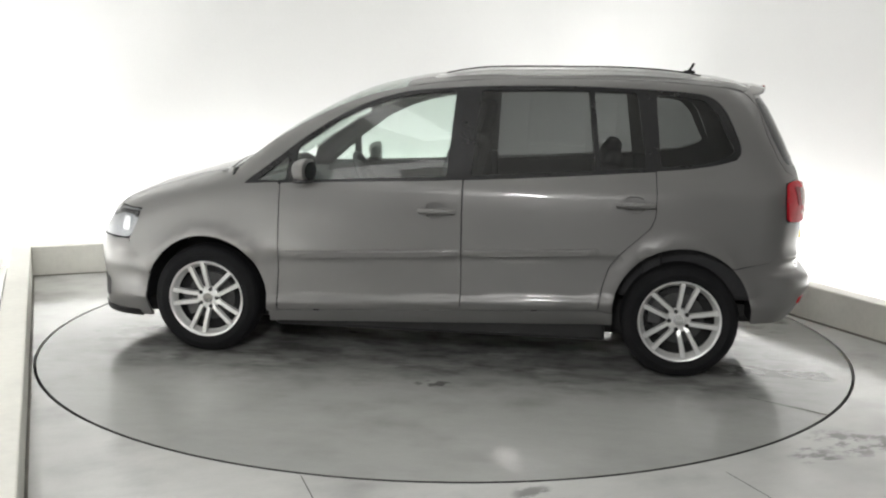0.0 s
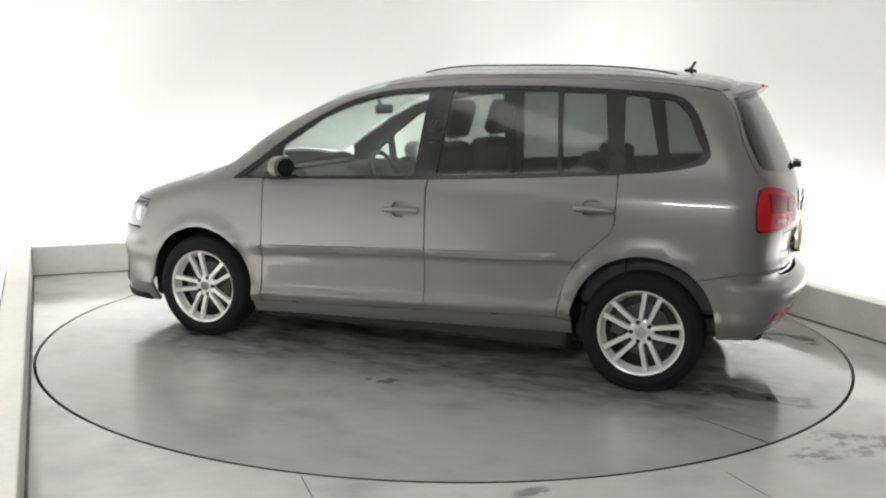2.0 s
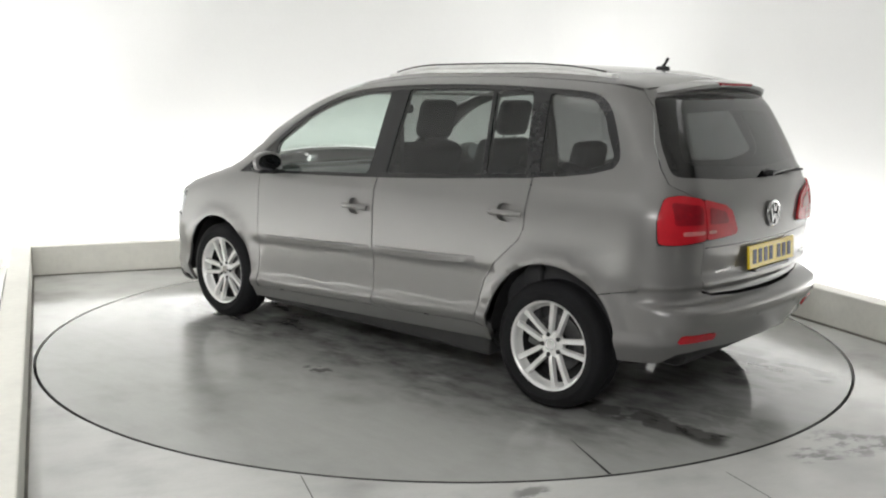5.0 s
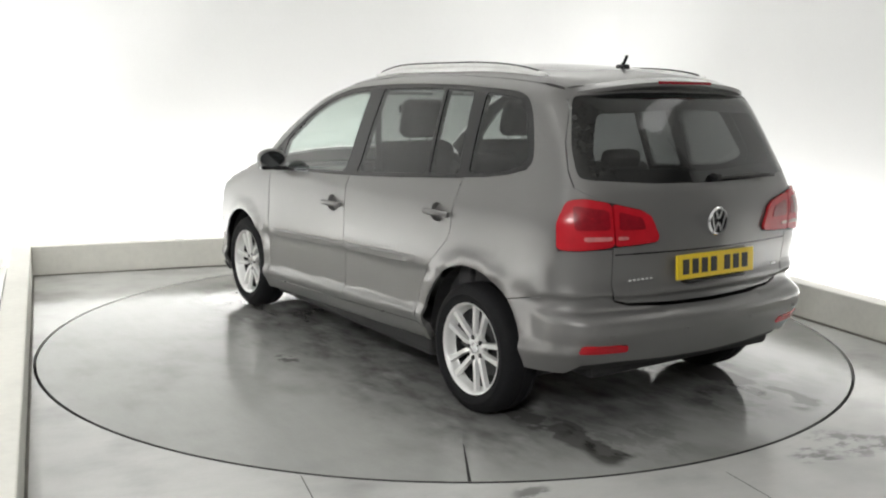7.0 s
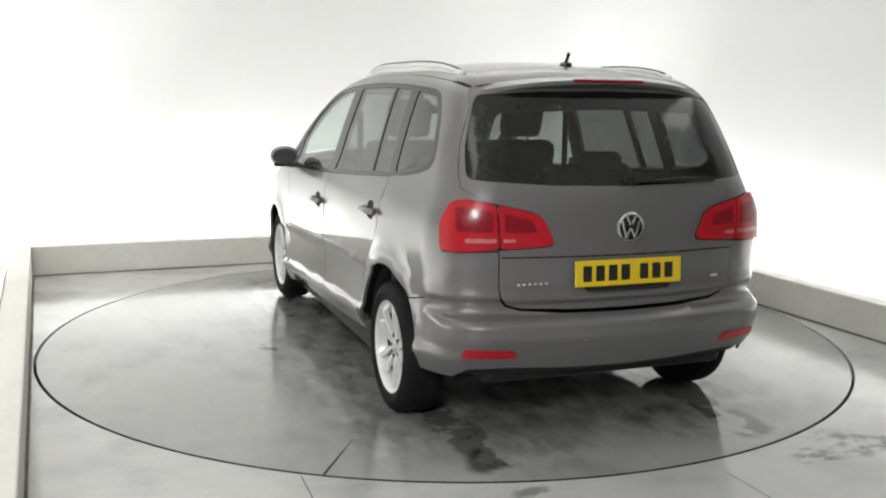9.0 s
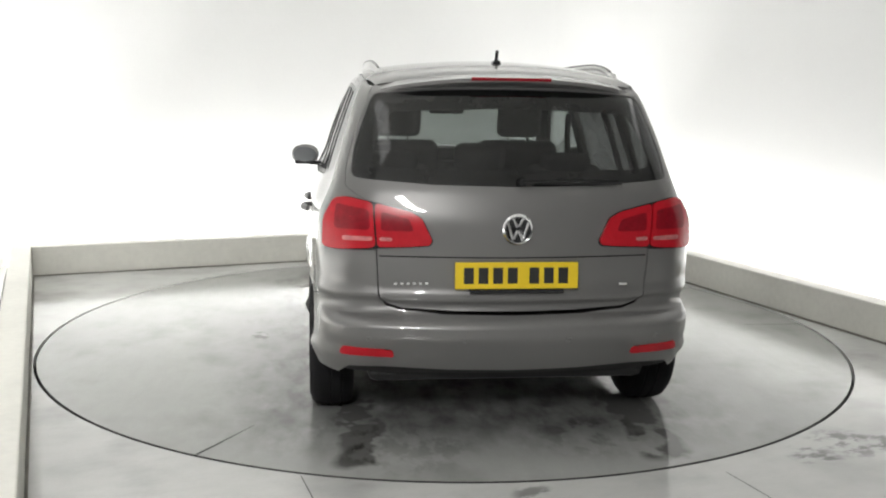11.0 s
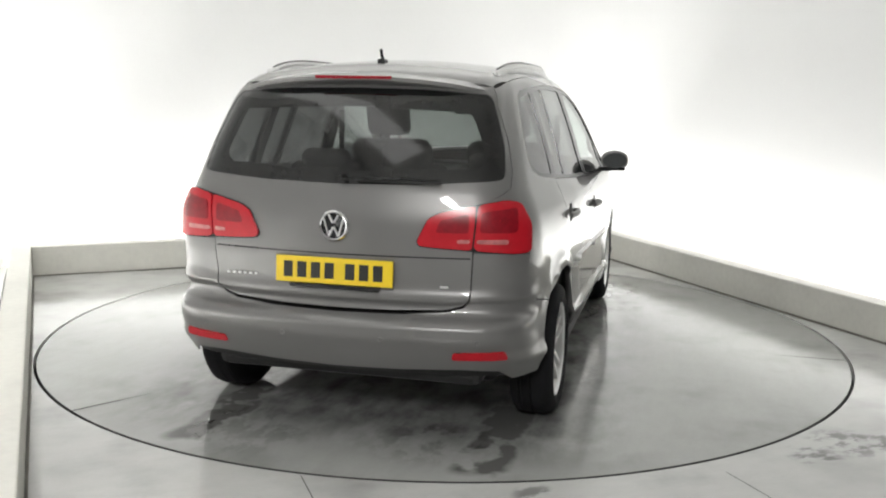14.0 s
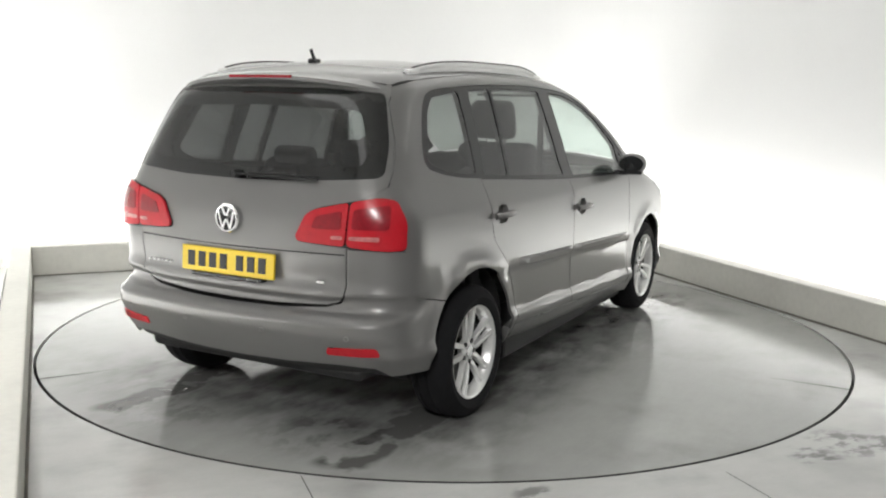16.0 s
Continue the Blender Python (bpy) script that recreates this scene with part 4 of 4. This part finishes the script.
def build_wheel():
    wheel = tagged(new("wheel"), "five twin-spoke silver alloy wheel")
    wheel.parent = car
    # the outer face looks along +y
    R = 0.316
    part("tyre", lathe([(-0.10, 0.215), (-0.105, 0.25), (-0.10, 0.285), (-0.08, 0.308), (-0.055, R - 0.002), (-0.05, R - 0.008), (-0.045, R - 0.008), (-0.04, R), (-0.004, R), (0.0, R - 0.008), (0.004, R - 0.008), (0.008, R), (0.05, R - 0.001), (0.075, 0.308), (0.092, 0.29), (0.098, 0.268), (0.102, 0.262), (0.099, 0.25), (0.092, 0.228), (0.08, 0.215)], 64), RUBBER, wheel, "black road tyre", smooth=True)
    rim = part("rim", lathe([(0.035, 0.19), (0.045, 0.198), (0.06, 0.203), (0.078, 0.208), (0.088, 0.216), (0.090, 0.222), (0.084, 0.2245), (0.07, 0.221)], 64), ALLOY, wheel, "silver alloy rim", smooth=True)
    for k in range(5):
        for side in (-1, 1):
            bm = bmesh.new()
            a0 = 2 * math.pi * k / 5 + math.pi / 2
            rows = []
            for r, off, wd, y in ((0.035, 0.017, 0.014, 0.052), (0.075, 0.024, 0.0140, 0.064), (0.13, 0.031, 0.0145, 0.07), (0.18, 0.038, 0.0155, 0.074), (0.211, 0.043, 0.018, 0.078)):
                ring_ = []
                for dx, dy in ((-1, -0.022), (-0.75, 0.0), (0.75, 0.0), (1, -0.022)):
                    u, v = r, side * off + dx * wd
                    ring_.append(bm.verts.new((u * math.cos(a0) - v * math.sin(a0), y + dy, u * math.sin(a0) + v * math.cos(a0))))
                rows.append(ring_)
            for p, q in zip(rows, rows[1:]):
                for i in range(4):
                    bm.faces.new((p[i], p[(i + 1) % 4], q[(i + 1) % 4], q[i]))
            part("spoke", bm, ALLOY, rim)
    hub = lathe([(0.03, 0.068), (0.050, 0.066), (0.056, 0.056), (0.054, 0.03), (0.054, 0.001)], 32)
    hub = part("hub", hub, ALLOY, rim, smooth=True)
    part("centre_cap", lathe([(0.055, 0.03), (0.062, 0.028), (0.063, 0.001)], 24), CHROME, rim, smooth=True)
    for k in range(5):
        a = 2 * math.pi * (k + 0.5) / 5 + math.pi / 2
        part("wheel_bolt", lathe([(0.05, 0.0125), (0.0605, 0.0115), (0.0605, 0.001)], 10), INK, rim, "", pose(0.052 * math.cos(a), 0, 0.052 * math.sin(a)))
    part("brake_disc", lathe([(-0.02, 0.06), (-0.02, 0.14), (-0.005, 0.14), (-0.005, 0.06)], 40), STEEL, wheel)
    part("brake_caliper", box(0.08, 0.16, -0.05, 0.02, -0.07, 0.07, 0.01), STEEL, wheel)
    # black dish added behind the spokes for the shade in their gaps
    part("spoke_gap_backing", lathe([(-0.04, 0.002), (-0.04, 0.206), (0.04, 0.206)], 40), PLASTIC, wheel)
    return wheel


wheel = build_wheel()
wheel.matrix_basis = pose(1.339, 0.775, 0.316, 0, 18, 0)
copy_thing(wheel, pose(-1.345, 0.775, 0.316, 0, -15, 0))
copy_thing(wheel, pose(1.339, -0.785, 0.316, 0, 0, 180) @ pose(0, 0, 0, 0, 31, 0))
copy_thing(wheel, pose(-1.345, -0.785, 0.316, 0, 0, 180) @ pose(0, 0, 0, 0, 8, 0))


def build_underbody():
    part("floor_pan", box(-1.5, 1.9, -0.60, 0.60, 0.165, 0.40, 0.03), PLASTIC, car, "dark underbody")
    part("rear_floor_pan", box(-1.93, -1.5, -0.62, 0.62, 0.27, 0.42, 0.04), PLASTIC, car, "dark underside of the boot floor")
    for s in (1, -1):
        part("inner_sill", box(-0.95, 0.93, min(s * 0.6, s * 0.84), max(s * 0.6, s * 0.82), 0.175, 0.36, 0.02), PLASTIC, car)
        for cx, cz, r in ARCHES:
            bm = bmesh.new()
            prev = None
            for k in range(21):
                a = radians(-4 + 188 * k / 20)
                x, z = cx + (r + 0.004) * math.cos(a), cz + (r + 0.004) * math.sin(a)
                cur = (bm.verts.new((x, s * 0.56, z)), bm.verts.new((x, s * 0.835, z)))
                if prev:
                    bm.faces.new((prev[0], cur[0], cur[1], prev[1]))
                prev = cur
            part("arch_liner", bm, PLASTIC, car, "black wheel arch liner")
            part("arch_wall", box(cx - 0.4, cx + 0.4, min(s * 0.55, s * 0.57), max(s * 0.55, s * 0.57), 0.3, cz + r + 0.02), PLASTIC, car)
    part("exhaust", tube([(-1.5, 0.45, 0.30), (-1.72, 0.47, 0.30), (-1.80, 0.47, 0.29)], 0.028, 12), STEEL, car, "steel exhaust tip")
    part("rear_axle", box(-1.45, -1.28, -0.7, 0.7, 0.22, 0.30, 0.03), PLASTIC, car)


build_underbody()


# ---- the cabin ----
def build_cabin():
    def seat(x, y, width, z=0.40, headrest=True, tilt=-16, top=0.64, tall=0.61, high=0.23):
        m = pose(x, y, z)
        s = tagged(new("seat"), "dark cloth seat with headrest")
        s.parent = car
        part("cushion", box(-0.25, 0.27, -width / 2, width / 2, 0.12, 0.30, 0.05, 3), CLOTH, s, smooth=True)
        b = part("backrest", box(-0.07, 0.07, -width / 2, width / 2, 0.0, tall, 0.055, 3), CLOTH, s, "", pose(-0.22, 0, 0.24, 0, tilt, 0), True)
        if headrest:
            part("headrest", box(-0.05, 0.05, -0.135, 0.135, top, top + high, 0.045, 3), CLOTH, b, smooth=True)
            for k in (-0.06, 0.06):
                part("post", tube([(0, k, tall - 0.02), (0, k, top + 0.03)], 0.007, 6), STEEL, b)
        s.matrix_basis = m
    for y in (0.37, -0.37):
        seat(0.28, y, 0.5)
    for y in (0.46, 0.0, -0.46):
        seat(-0.62, y, 0.42, 0.42, True, -14, 0.45 if y == 0 else 0.40, 0.50, 0.17)
    part("dashboard", box(0.78, 1.22, -0.76, 0.76, 0.62, 0.99, 0.07, 3), TRIM, car, "dark dashboard", None, True)
    part("cowl", box(1.12, 1.32, -0.72, 0.72, 0.80, 1.02, 0.03), BLACK, car, "black scuttle panel")
    part("binnacle", box(0.72, 0.9, -0.55, -0.18, 0.93, 1.04, 0.04, 3), TRIM, car, "", None, True)
    bm = bmesh.new()
    pts = [(0, 0.185 * math.cos(2 * math.pi * k / 28), 0.185 * math.sin(2 * math.pi * k / 28)) for k in range(29)]
    tube(pts, 0.016, 8, bm=bm)
    box(-0.03, 0.03, -0.07, 0.07, -0.07, 0.06, 0.02, bm=bm)
    box(-0.01, 0.012, -0.18, 0.18, -0.02, 0.02, 0.006, bm=bm)
    part("steering_wheel", bm, TRIM, car, "dark steering wheel", pose(0.66, -0.37, 0.93, 0, 25, 0), True)
    part("interior_mirror", box(0.50, 0.53, -0.12, 0.12, 1.375, 1.435, 0.02, 3), TRIM, car, "interior mirror", None, True)
    part("mirror_stalk", tube([(0.53, 0, 1.42), (0.56, 0, 1.47)], 0.012, 8), TRIM, car)
    part("load_cover", box(-1.85, -0.95, -0.62, 0.62, 0.86, 0.90, 0.015), TRIM, car, "dark load cover")
    for s in (1, -1):
        part("load_trim", box(-1.9, -1.0, min(s * 0.6, s * 0.76), max(s * 0.6, s * 0.76), 0.42, 1.02, 0.03), TRIM, car)
        for x in (-0.15, -1.19):
            part("pillar_trim", box(x - 0.05, x + 0.05, min(s * 0.73, s * 0.79), max(s * 0.73, s * 0.79), 0.35, 1.12, 0.012), TRIM, car, "dark trim inside the door pillar")
        part("sun_visor", box(0.12, 0.33, min(s * 0.12, s * 0.52), max(s * 0.12, s * 0.52), 1.50, 1.515, 0.005), HEADLINER, car)
        part("seat_belt", box(-0.16, -0.15, min(s * 0.655, s * 0.69), max(s * 0.655, s * 0.69), 0.6, 1.4), TRIM, car)


build_cabin()


# ---- what moves: the turntable and the car on it ----
def motions():
    rows_t, rows_c = [], []
    for k in range(17):
        a = 171.99 - 6.669 * k - 0.0144 * k * k + 0.0000247 * k ** 3
        rows_t.append((float(k), pose(0, 0, 0, 0, 0, a)))
        rows_c.append((float(k), pose(0, 0, 0, 0, 0, a) @ pose(-0.054, -0.047, 0.0)))
    walk(turntable, rows_t)
    walk(car, rows_c)


motions()
